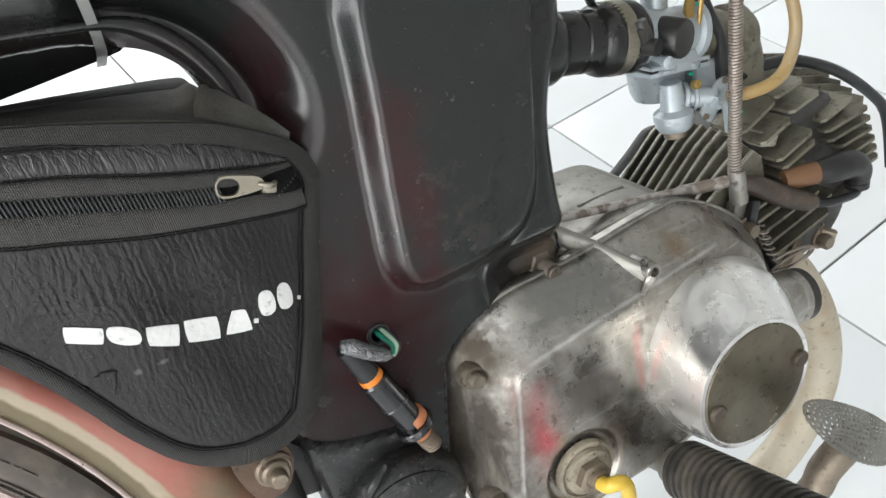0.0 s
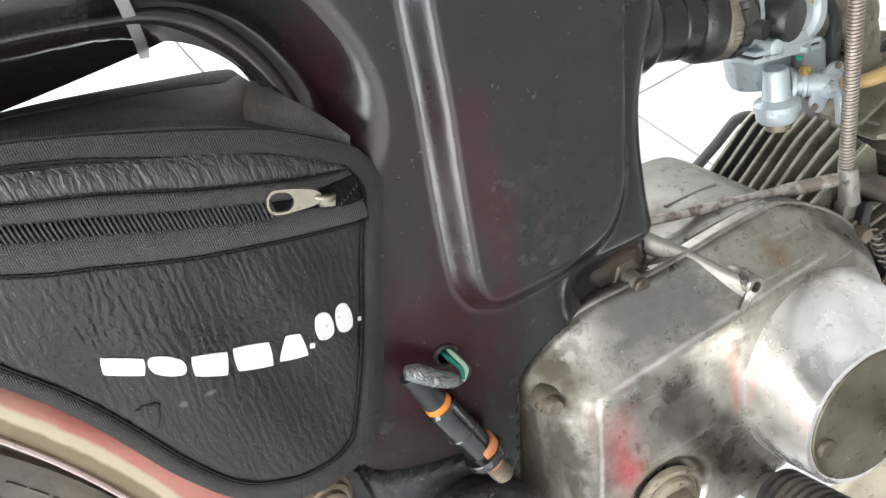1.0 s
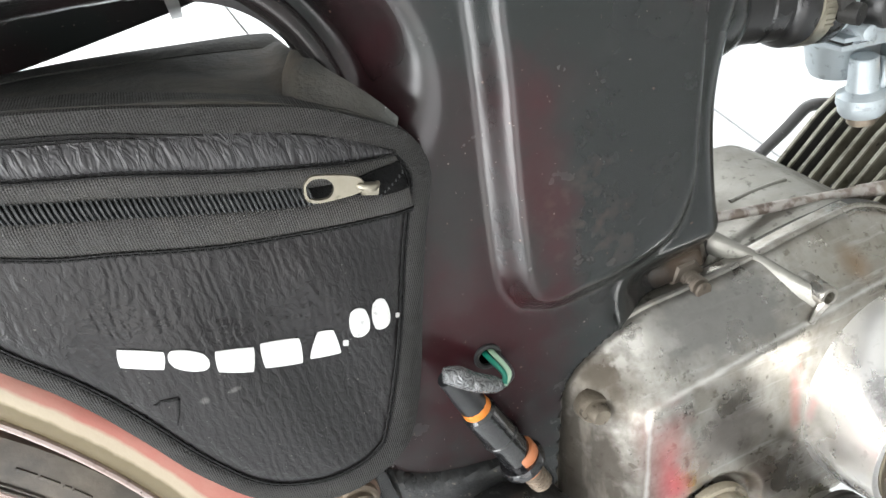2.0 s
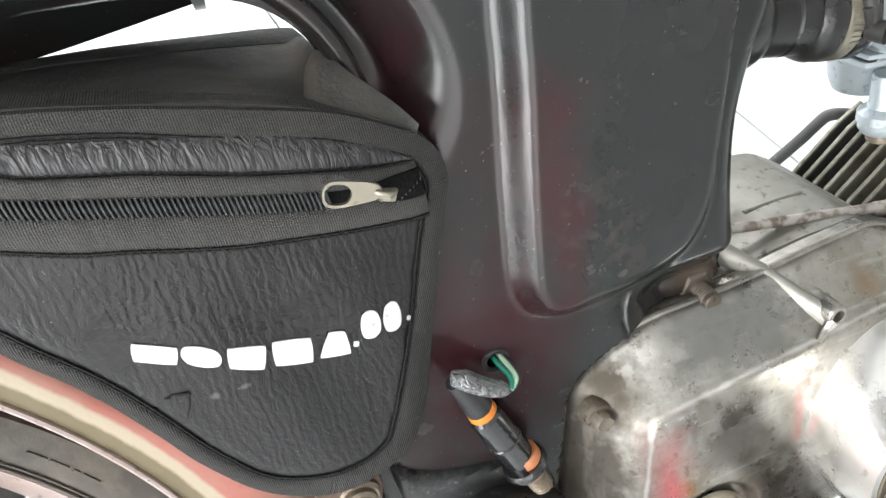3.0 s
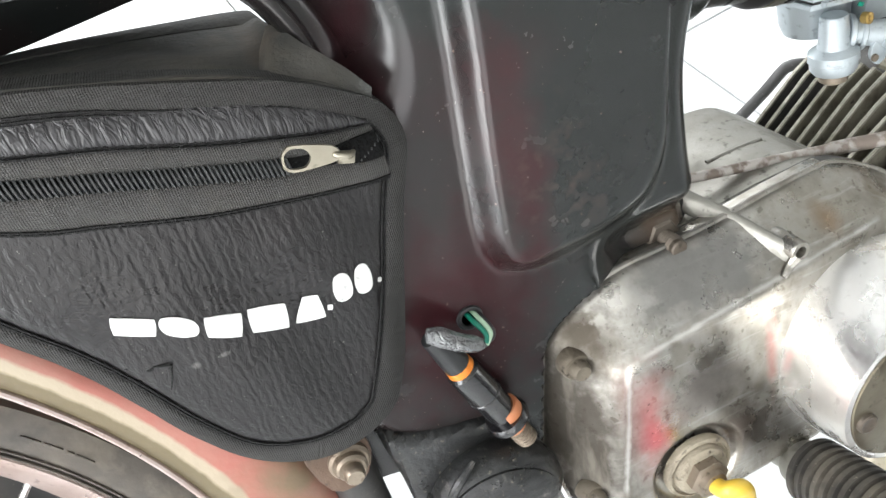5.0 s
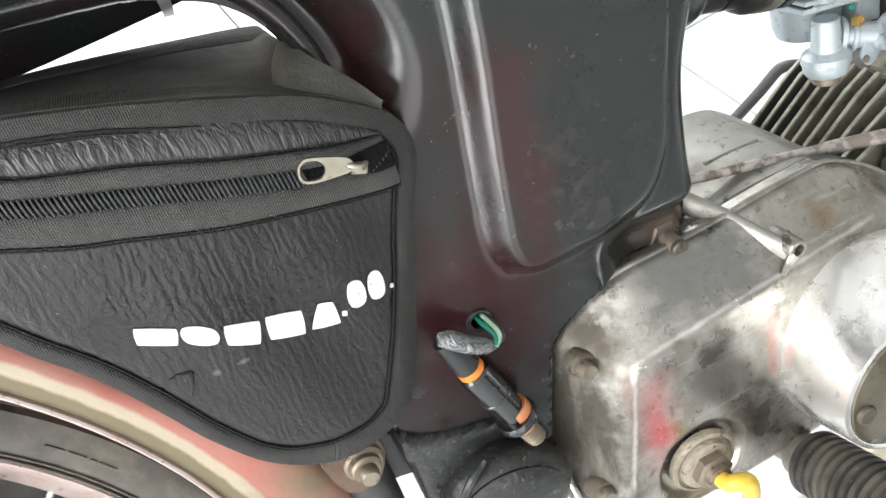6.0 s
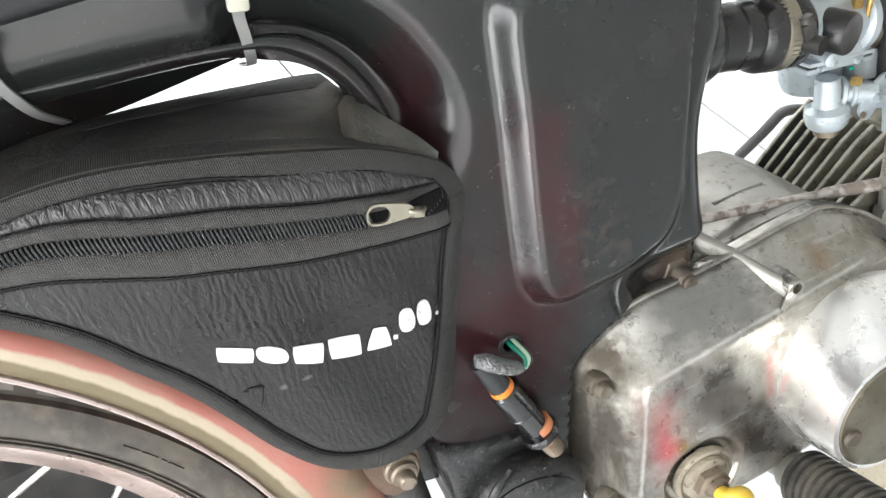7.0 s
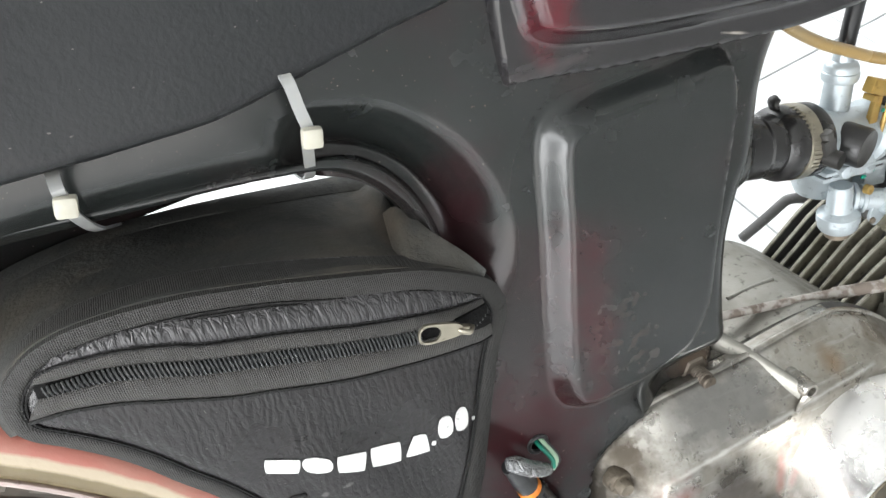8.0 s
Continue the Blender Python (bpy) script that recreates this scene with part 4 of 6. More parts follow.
case = part("crankcase", pressing(CASE, lambda q, d: 0.1690 + fillet(d, 0.003), 0.275, 0.004, 4), case_alloy, engine, "greasy brown-grey crankcase")


def cast_rib(pts, radii, up, flare, deep):
    """A rib standing out of a casting: a round back on spreading flanks."""
    axis, up, verts, faces = smooth_line(pts, 6), np.array(up, float) / np.linalg.norm(up), [], []
    along = np.gradient(axis, axis=0)
    for p, t, r in zip(axis, along, np.linspace(*radii, len(axis))):
        sec = [(-r - flare[0], -deep), (-r - flare[0] * 0.7, -deep * 0.4), (-r, -r * 0.2)] + [(-r * math.cos(a), r * math.sin(a)) for a in np.linspace(0.2, math.pi - 0.75, 9)] + [(r + flare[1] * 0.25, -deep * 0.02), (r + flare[1] * 0.9, -deep * 0.40), (r + flare[1], -deep)]
        a = np.cross(t, up)
        a /= np.linalg.norm(a)
        w = np.cross(a, t / np.linalg.norm(t))
        verts += [p + a * u + w * v for u, v in sec]
    n = len(sec)
    for i in range(len(axis) - 1):
        faces += [(i * n + k, i * n + (k + 1) % n, (i + 1) * n + (k + 1) % n, (i + 1) * n + k) for k in range(n)]
    faces += [tuple(range(n))[::-1], tuple(range((len(axis) - 1) * n, len(axis) * n))]
    return verts, faces


part("cover_rib", cast_rib([(0.2445, 0.1800, 0.4060), (0.2515, 0.1690, 0.4008), (0.2576, 0.1605, 0.3965), (0.2660, 0.1418, 0.3888), (0.2738, 0.1245, 0.3825)], [0.0042, 0.0032], (0, -0.555, 0.83), (0.0016, 0.0026), 0.006), case_alloy, cover)
part("case_rib", tube([(0.2825, 0.2112, 0.3982), (0.3008, 0.2119, 0.3982), (0.3228, 0.2114, 0.3978)], 0.0019, 8), case_alloy, case, "low cast rib")
part("case_rib", tube([(0.2693, 0.1604, 0.3945), (0.3025, 0.1641, 0.3945), (0.3365, 0.1675, 0.3945)], 0.0022, 8), case_alloy, case, "low cast rib")
stud = part("stud", join(rod((0.2210, 0.190, 0.3950), (0.2210, 0.1515, 0.3950), 0.0050, 16), *[lathe([(0.0, 0.0048), (0.0009, 0.0058), (0.0018, 0.0048)], (0.2210, 0.155 + 0.0019 * k, 0.3950), (0, 1, 0), 16) for k in range(8)]), greasy_steel, engine, "threaded stud end")
part("nut", lathe([(0, 0.0108), (0.009, 0.0108), (0.0102, 0.0092)], (0.2210, 0.1760, 0.3955), (0, -1, 0), 6), greasy_steel, stud)
part("washer", lathe([(0, 0.0145), (0.002, 0.0145), (0.0026, 0.0135)], (0.2210, 0.1785, 0.3960), (0, -1, 0), 24), rust_brown, stud)
part("lug_plate", prism([(0.196, 0.3950), (0.199, 0.4085), (0.215, 0.4170), (0.234, 0.4190), (0.2425, 0.4050), (0.240, 0.3930), (0.22, 0.3880)], 0.1765, 0.1810, 0.001, 3), bracket_black, engine, "greasy steel mounting lug")
SEAT = (0.199, 0.125, 0.262)
seat = part("shaft_seat", lathe([(0.0, 0.0222), (0.003, 0.0226), (0.0050, 0.0218), (0.0056, 0.0200), (0.0042, 0.0192), (0.0042, 0.0176), (0.008, 0.0168), (0.0092, 0.0150)], SEAT, (0, -1, 0), 40), crusty_alloy, cover, "dirty stepped seat ring")
part("nut", lathe([(0.008, 0.0128), (0.015, 0.0128), (0.016, 0.0112)], SEAT, (0, -1, 0), 6), steel, seat, "greasy brass-brown nut")
part("hose_nipple", lathe([(0.015, 0.0085), (0.020, 0.0080), (0.0205, 0.0065)], SEAT, (0, -1, 0), 24), steel, seat)
part("yellow_hose", tube([(0.199, 0.106, 0.262), (0.2, 0.099, 0.2635), (0.2040, 0.0955, 0.2655), (0.2095, 0.0950, 0.2630), (0.2135, 0.097, 0.2530), (0.2150, 0.100, 0.236), (0.214, 0.104, 0.19)], 0.0052, 14), yellow_hose, cover, "yellow hose on a dirty fitting")

# cylinder and head with fins along the machine
# barrel and head cores near-black, painting the shade between the fins
barrel = part("cylinder_barrel", pressing([(0.345, 0.275), (0.345, 0.358), (0.365, 0.366), (0.415, 0.388), (0.43, 0.37), (0.43, 0.275)], lambda q, d: 0.178 + fillet(d, 0.01), 0.262, 0.006, 3), dark_fin, engine, "dull finned alloy cylinder")
# dark fin sides and pale edge strips: shaded gaps and lit tops in colour
for k in range(10):
    y = 0.268 - 0.0102 * k
    top = 0.0 if k < 7 else -0.003 * (k - 6)
    crest = [(0.3610, 0.3685), (0.3650, 0.3740), (0.398, 0.4000 + top), (0.416, 0.410 + top), (0.424, 0.402 + top)]
    fin = part("fin", prism([(0.3625, 0.352)] + crest + [(0.430, 0.352)], y - 0.0010, y + 0.0010, 0.0005), dark_fin if k < 3 else head_alloy, barrel)
    part("fin_edge", prism(crest + [(x + 0.0006, z - 0.0020) for x, z in crest[::-1]], y - 0.0013, y + 0.0013, 0.0004), fin_alloy, fin, "pale edge strip for the lit top of a fin")
head = part("cylinder_head", pressing([(0.418, 0.40), (0.432, 0.37), (0.432, 0.285), (0.50, 0.275), (0.535, 0.31), (0.535, 0.39), (0.50, 0.412), (0.45, 0.412)], lambda q, d: 0.186 + fillet(d, 0.012), 0.26, 0.006, 3), dark_fin, engine, "dull finned cylinder head")


def side_fin(z, x0, x1, y0, slope=0.10, cut=0.006, t=0.0014):
    """A flat fin on the near side of the cylinder or head."""
    plan = ((x0, 0.205), (x0, y0 + cut), (x0 + cut, y0), (x1 - cut, y0), (x1, y0 + cut), (x1, 0.205))
    n = len(plan)
    v = [(x, y, z + (x - x0) * slope + dz) for dz in (-t, t) for x, y in plan]
    return v, [tuple(range(n))[::-1], tuple(range(n, 2 * n))] + [(i, (i + 1) % n, (i + 1) % n + n, i + n) for i in range(n)]


for z, x0, x1, y0, sl in ((0.4185, 0.405, 0.4393, 0.172, 0.40), (0.4071, 0.4165, 0.4460, 0.165, 0.31), (0.3878, 0.4315, 0.4680, 0.165, 0.30), (0.3796, 0.4369, 0.4707, 0.165, 0.30), (0.3724, 0.4338, 0.4604, 0.165, 0.18), (0.4307, 0.4443, 0.4729, 0.178, 0.17),
                          (0.4183, 0.4508, 0.4810, 0.170, 0.20), (0.3959, 0.4892, 0.5232, 0.175, 0.24), (0.3858, 0.4935, 0.5408, 0.175, 0.09), (0.3766, 0.4966, 0.5444, 0.175, 0.08), (0.3674, 0.5080, 0.5467, 0.175, 0.09), (0.3564, 0.515, 0.5504, 0.175, 0.13),
                          (0.3460, 0.515, 0.5528, 0.175, 0.16), (0.3360, 0.515, 0.5545, 0.175, 0.18), (0.3209, 0.5050, 0.5435, 0.175, 0.25)):
    part("fin", side_fin(z, x0, x1, y0, sl, 0.003, 0.0013), head_alloy, head)
for z, x0, x1, sl in ((0.3600, 0.392, 0.437, 0.18), (0.3475, 0.386, 0.455, 0.18), (0.3350, 0.388, 0.470, 0.20), (0.3235, 0.396, 0.484, 0.22), (0.3115, 0.406, 0.480, 0.22)):
    part("fin", side_fin(z, x0, x1, 0.160, sl, 0.004, 0.0013), head_alloy, barrel)
for k in range(6):
    y = 0.203 + 0.0112 * k
    up = 0.005 * k
    part("fin", prism([(0.430, 0.38), (0.427, 0.400), (0.45, 0.409 + up), (0.50, 0.411 + up), (0.545, 0.397 + up), (0.568, 0.385 + up), (0.565, 0.36)], y - 0.0014, y + 0.0014, 0.0007), head_alloy, head)
part("head_lug", block((0.431, 0.181, 0.404), (0.018, 0.016, 0.012), 0.003, (0, 20, 0)), fin_alloy, head)
for x, y, z in ((0.470, 0.163, 0.305), (0.389, 0.160, 0.352)):
    part("head_nut", hexbolt((x, y, z), (0, -1, 0), 0.0062, 0.010, 0.0082), steel, head, "brown head nut")
plug = part("spark_plug_cap", join(tube([(0.458, 0.158, 0.3700), (0.468, 0.154, 0.3695), (0.480, 0.152, 0.3685), (0.493, 0.152, 0.3650), (0.5005, 0.153, 0.3560), (0.5005, 0.154, 0.3455)], [0.0085, 0.0100, 0.0108, 0.0110, 0.0100, 0.0080], 18), lathe([(0, 0.0092), (0.005, 0.0092), (0.006, 0.0075)], (0.5005, 0.154, 0.3475), (0.0, 0.05, -1), 18)), rubber, engine, "black right-angled spark plug cap")
part("cap_sleeve", tube([(0.434, 0.165, 0.3715), (0.446, 0.161, 0.3710), (0.4600, 0.157, 0.3700)], [0.0072, 0.0084, 0.0088], 18, 3), orange_boot, plug, "orange-brown sleeve")
part("plug_lead", tube([(0.5000, 0.153, 0.3455), (0.494, 0.150, 0.3410), (0.480, 0.148, 0.3430), (0.462, 0.149, 0.346), (0.448, 0.152, 0.351)], 0.0036, 12), cable_rubber, plug, "black ignition lead")
part("clutch_arm_boot", tube([(0.394, 0.166, 0.3845), (0.404, 0.162, 0.380), (0.425, 0.158, 0.3645), (0.446, 0.154, 0.3525), (0.453, 0.152, 0.350)], [0.0066, 0.0078, 0.0084, 0.0078, 0.0050], 18), brown_boot, engine, "stained brown rubber boot")
exhaust = part("exhaust_pipe", tube([(0.440, 0.190, 0.300), (0.449, 0.175, 0.2850), (0.4630, 0.168, 0.2520), (0.4715, 0.165, 0.2140), (0.4715, 0.165, 0.1770), (0.4600, 0.165, 0.1450), (0.4330, 0.165, 0.1130), (0.395, 0.165, 0.0935), (0.32, 0.16, 0.080), (0.2, 0.16, 0.078)], [0.0150, 0.0150, 0.0155, 0.0165, 0.0170, 0.0170, 0.0170, 0.0170, 0.0170, 0.0170], 24), pipe_paint, engine, "cream heat-stained exhaust pipe")
part("exhaust_flange", join(lathe([(0, 0.022), (0.005, 0.022), (0.006, 0.020)], (0.446, 0.183, 0.296), (0.45, -0.45, -0.5), 28), hexbolt((0.474, 0.166, 0.309), (0.3, -0.6, -0.2), 0.0055, 0.012, 0.0075)), steel, exhaust)
part("spigot", lathe([(0, 0.0300), (0.026, 0.0250), (0.052, 0.0195), (0.054, 0.0205), (0.058, 0.0205), (0.060, 0.018)], (0.341, 0.128, 0.3130), (0.86, -0.03, -0.16), 36), engine_alloy, cover, "short round alloy spigot")
part("spigot_ring", lathe([(0, 0.0198), (0.007, 0.0198), (0.0075, 0.0180)], (0.3985, 0.1260, 0.3023), (0.86, -0.03, -0.16), 32), dark_fin, cover)
part("wire_ring", tube([(0.426 + 0.022 * math.cos(a), 0.152 - 0.008 * math.sin(a), 0.3115 + 0.0125 * math.sin(a) - 0.004 * math.cos(a)) for a in np.linspace(0, 2 * math.pi, 24)[:-1]], 0.0011, 6, 2, True), rusty, engine, "loose steel wire ring")
part("wire_ring", tube([(0.422 + 0.021 * math.cos(a), 0.150 - 0.006 * math.sin(a), 0.3105 + 0.0105 * math.sin(a)) for a in np.linspace(0, 2 * math.pi, 24)[:-1]], 0.0011, 6, 2, True), rusty, engine, "loose steel wire ring")
part("return_spring", tube([(0.396 + 0.0040 * math.cos(a) + a * 0.00030, 0.152 + 0.0040 * math.sin(a), 0.352 - a * 0.00085) for a in np.linspace(0, 14 * math.pi, 150)], 0.0008, 5, 1, smooth=False), rusty, engine, "small rusty return spring")
part("clutch_arm", join(block((0.3965, 0.160, 0.362), (0.008, 0.007, 0.020), 0.0018, (0, 20, 0)), rod((0.3985, 0.160, 0.356), (0.401, 0.156, 0.335), 0.0022), rod((0.4015, 0.155, 0.334), (0.406, 0.150, 0.312), 0.0035)), rubber, engine, "oily clutch arm")

# cables and the carburettor
cable = part("spring_cable", join(tube([(0.4010, 0.165, 0.60), (0.3975, 0.165, 0.52), (0.3920, 0.165, 0.46), (0.3875, 0.165, 0.400)], 0.0037, 12),
                                  *[tube([(0.3875 + (z - 0.40) * 0.084 + 0.0042 * math.cos(a), 0.165 + 0.0042 * math.sin(a), z) for a in np.linspace(0, 2 * math.pi, 11)[:-1]], 0.00085, 5, 1, True, smooth=False) for z in np.arange(0.396, 0.575, 0.00215)]), rusty, engine, "rusty spiral-wound cable")
part("ferrule", lathe([(0, 0.0068), (0.020, 0.0062), (0.025, 0.0055)], (0.3890, 0.164, 0.373), (-0.02, 0.01, 1), 18), case_alloy, cable, "alloy cable ferrule")
part("fork_end", join(block((0.3895, 0.168, 0.364), (0.014, 0.010, 0.016), 0.003, (0, 15, 0)), block((0.381, 0.166, 0.352), (0.012, 0.012, 0.012), 0.003, (0, 35, 0))), case_alloy, cable)
part("stay_rod", tube([(0.235, 0.195, 0.4125), (0.255, 0.19, 0.4085), (0.305, 0.185, 0.4000), (0.345, 0.180, 0.3935), (0.350, 0.1795, 0.3925), (0.384, 0.170, 0.3895)], [0.0030, 0.0030, 0.0032, 0.0034, 0.0044, 0.0046], 12), flaking_rod, engine, "corroded steel rod")
part("fuel_hose", tube([(0.392, 0.172, 0.4520), (0.405, 0.165, 0.4512), (0.421, 0.160, 0.4535), (0.4347, 0.160, 0.4600), (0.4459, 0.162, 0.4765), (0.4495, 0.165, 0.4950), (0.448, 0.171, 0.512), (0.438, 0.182, 0.531), (0.419, 0.193, 0.5420), (0.3930, 0.200, 0.5475), (0.3625, 0.20, 0.5620), (0.3394, 0.20, 0.5742), (0.3129, 0.20, 0.5930), (0.285, 0.20, 0.620)], [0.0046, 0.0046, 0.0042, 0.0038, 0.0036], 14), fuel_hose, engine, "yellowed fuel hose")
part("black_cable", tube([(0.415, 0.212, 0.452), (0.442, 0.21, 0.4445), (0.471, 0.21, 0.4435), (0.500, 0.21, 0.437), (0.545, 0.21, 0.4135), (0.586, 0.21, 0.380), (0.607, 0.21, 0.352), (0.615, 0.21, 0.30)], 0.0046, 14), cable_rubber, engine, "black cable")

carb = new("carburettor")
carb.parent = bike
tagged(carb, "new bluish alloy carburettor with green paint dabs")
AX = Vector((1, 0, -0.22)).normalized()
hose_at = lambda s: Vector((0.262, 0.207, 0.5235)) + AX * s
part("hose_collar", lathe([(-0.012, 0.0275), (0.004, 0.0272), (0.011, 0.0262), (0.016, 0.0238), (0.019, 0.0212), (0.020, 0.0190)], hose_at(0), AX, 44), frame_paint, bike, "flared black collar where the hose enters the frame")
intake = part("intake_hose", lathe([(0, 0.0205), (0.018, 0.0200), (0.022, 0.0208), (0.034, 0.0206), (0.0350, 0.0196), (0.0362, 0.0208), (0.048, 0.0205), (0.0500, 0.0232), (0.054, 0.0246), (0.060, 0.0246), (0.063, 0.0236), (0.070, 0.0232), (0.073, 0.0244), (0.080, 0.0246), (0.083, 0.0230), (0.086, 0.0205)], hose_at(0), AX, 44), hose_rubber, bike, "black ribbed rubber intake hose")
part("hose_clamp", join(lathe([(0, 0.0240), (0.0005, 0.0250), (0.0090, 0.0250), (0.0095, 0.0240)], hose_at(0.0615), AX, 44), *[block(tuple(hose_at(0.0662) + Vector((0, -0.0252 * math.cos(a), 0.0252 * math.sin(a)))), (0.0055, 0.0010, 0.0012), 0.0002, (math.degrees(-a), 12, 0)) for a in np.linspace(-0.4, 1.5, 16)]), zip_metal, intake, "slotted steel hose clamp")
part("clamp_screw", join(rod(hose_at(0.074) + Vector((0, -0.022, 0.014)), hose_at(0.078) + Vector((0, -0.024, -0.008)), 0.0045, 16), block(tuple(hose_at(0.075) + Vector((0, -0.023, 0.004))), (0.010, 0.008, 0.013), 0.002, (0, -12, 0))), dusty_rubber, intake)
part("clamp_ear", join(lathe([(-0.004, 0.0058), (-0.004, 0.0030), (0.006, 0.0030), (0.006, 0.0058), (-0.004, 0.0058)], hose_at(0.078) + Vector((0, -0.028, -0.0035)), (-0.35, 1, 0.1), 24)), dusty_rubber, intake, "black clamp eyelet")
part("hose_tab", tube([hose_at(0.058) + Vector((0, 0.004, 0.020)), hose_at(0.055) + Vector((0, 0.003, 0.028)), hose_at(0.058) + Vector((0, 0.002, 0.031))], [0.004, 0.005, 0.003], 10, flat=0.5), rubber, intake)
part("main_body", join(lathe([(0, 0.0205), (0.005, 0.0205), (0.007, 0.017), (0.022, 0.0165), (0.045, 0.0175), (0.047, 0.0215), (0.052, 0.0215)], hose_at(0.084), AX, 40),
                       block((0.372, 0.212, 0.481), (0.040, 0.040, 0.014), 0.004, (0, 10, 0))), carb_alloy, carb, "cast alloy carburettor body")
part("slide_tower", lathe([(0, 0.0098), (0.030, 0.0090), (0.031, 0.0112), (0.033, 0.0117), (0.0365, 0.0117), (0.0370, 0.0110), (0.0400, 0.0110), (0.0425, 0.0098), (0.044, 0.0068), (0.050, 0.0064)], (0.369, 0.214, 0.505), (0.12, 0, 1), 36), carb_alloy, carb, "round slide tower with a screwed top")
part("throttle_cable", tube([(0.375, 0.214, 0.553), (0.378, 0.214, 0.568), (0.388, 0.217, 0.594), (0.412, 0.225, 0.625), (0.445, 0.23, 0.648)], 0.0055, 14), cable_rubber, carb, "black throttle cable")
part("float_bowl", join(lathe([(0, 0.0225), (0.003, 0.0228), (0.005, 0.0212), (0.019, 0.0202), (0.025, 0.0180), (0.027, 0.012)], (0.376, 0.226, 0.4735), (0, 0, -1), 40), block((0.371, 0.218, 0.4745), (0.054, 0.050, 0.0035), 0.0014, (0, 8, 0))), carb_alloy, carb, "bluish float bowl")
part("tap_boss", block((0.4082, 0.2130, 0.4590), (0.030, 0.020, 0.022), 0.004, (0, 12, 0)), carb_alloy, carb)
part("bowl_gasket", block((0.371, 0.213, 0.4770), (0.050, 0.041, 0.0016), 0.0004, (0, 8, 0)), rubber, carb, "thin black gasket")
part("body_flange", block((0.371, 0.213, 0.4795), (0.053, 0.043, 0.0030), 0.0012, (0, 8, 0)), carb_alloy, carb)
part("idle_screw", join(rod((0.352, 0.196, 0.4900), (0.350, 0.182, 0.4890), 0.0030, 14), lathe([(0, 0.0042), (0.003, 0.0042), (0.0036, 0.0030)], (0.350, 0.182, 0.4890), (-0.1, -1, 0), 16)), carb_alloy, carb, "slotted idle screw")
part("drain_cup", lathe([(0, 0.0070), (0.0010, 0.0078), (0.017, 0.0086), (0.0190, 0.0092), (0.0210, 0.0124), (0.0222, 0.0141), (0.0272, 0.0143), (0.0278, 0.0134), (0.0322, 0.0132), (0.0345, 0.0116)], (0.3640, 0.1965, 0.4675), (0, 0, -1), 36), carb_alloy, carb, "turned alloy drain column")
part("drain_plug", lathe([(0, 0.0082), (0.005, 0.0082), (0.006, 0.007)], (0.3640, 0.1965, 0.4325), (0, 0, -1), 24), steel, carb)
part("choke_knob", join(lathe([(0, 0.0108), (0.003, 0.0114), (0.0060, 0.0114), (0.0065, 0.0134), (0.0255, 0.0134), (0.0270, 0.0124), (0.0272, 0.0)], (0.3585, 0.2065, 0.5025), (0.32, -1, -0.12), 32)), rubber, carb, "round black knob")
pet = part("fuel_tap", join(rod((0.368, 0.202, 0.4535), (0.396, 0.188, 0.4475), 0.0078, 24), rod((0.3745, 0.199, 0.4520), (0.3775, 0.1975, 0.4513), 0.0112, 28), rod((0.3810, 0.1958, 0.4506), (0.3835, 0.1945, 0.4501), 0.0100, 28), prism([(0.3825, 0.4356), (0.3813, 0.4410), (0.3863, 0.4499), (0.3977, 0.4588), (0.4048, 0.4595), (0.4077, 0.4561), (0.4070, 0.4499), (0.3968, 0.4387), (0.3878, 0.4311)], 0.1855, 0.1885, 0.0008, 3)), carb_alloy, carb, "alloy fuel tap with a slim lever")
part("tap_lever", join(lathe([(0, 0.0058), (0.005, 0.0054)], (0.3936, 0.1855, 0.4455), (0, -1, 0), 24), tube([(0.3892, 0.1810, 0.4480), (0.3941, 0.1800, 0.4464), (0.3968, 0.1790, 0.4379), (0.3977, 0.1785, 0.4218)], [0.0046, 0.0046, 0.0040, 0.0044], 14, flat=0.6)), carb_alloy, pet)
for x, z in ((0.4027, 0.4577), (0.3831, 0.4370)):
    part("tap_screw", lathe([(0, 0.0024), (0.0015, 0.0022), (0.0017, 0.0)], (x, 0.1855, z), (0, -1, 0), 14), steel, pet)
part("mixture_screw", lathe([(0, 0.0034), (0.004, 0.0034), (0.0045, 0.002), (0.0035, 0.0)], (0.3780, 0.1890, 0.4625), (0.1, -1, 0.1), 16), brass, carb, "brass mixture screw")
for x, y, z in ((0.354, 0.196, 0.4775), (0.3835, 0.194, 0.4735)):
    part("bowl_screw", lathe([(0, 0.0036), (0.004, 0.0034), (0.0045, 0.0)], (x, y, z), (0, -0.5, 0.8), 16), carb_alloy, carb)
part("brass_lever", join(prism([(0.3770, 0.4955), (0.3815, 0.4935), (0.3870, 0.5080), (0.3905, 0.5280), (0.3850, 0.5300), (0.3815, 0.5150)], 0.1935, 0.1975, 0.0008), block((0.3845, 0.195, 0.5330), (0.015, 0.008, 0.010), 0.0012, (0, 25, 0)), block((0.3800, 0.194, 0.5270), (0.006, 0.009, 0.004), 0.0008, (0, 20, 0)), lathe([(0, 0.0032), (0.0035, 0.003)], (0.3790, 0.1935, 0.4965), (0, -1, 0), 16), rod((0.3865, 0.1920, 0.4920), (0.3960, 0.1920, 0.5300), 0.0018), rod((0.3960, 0.1920, 0.5300), (0.3880, 0.1920, 0.5360), 0.0018)), brass, carb, "brass choke lever")
part("overflow_hose", tube([(0.398, 0.203, 0.525), (0.406, 0.20, 0.502), (0.4145, 0.20, 0.482), (0.416, 0.203, 0.458), (0.415, 0.21, 0.44)], 0.0050, 12), cable_rubber, carb, "short black hose")
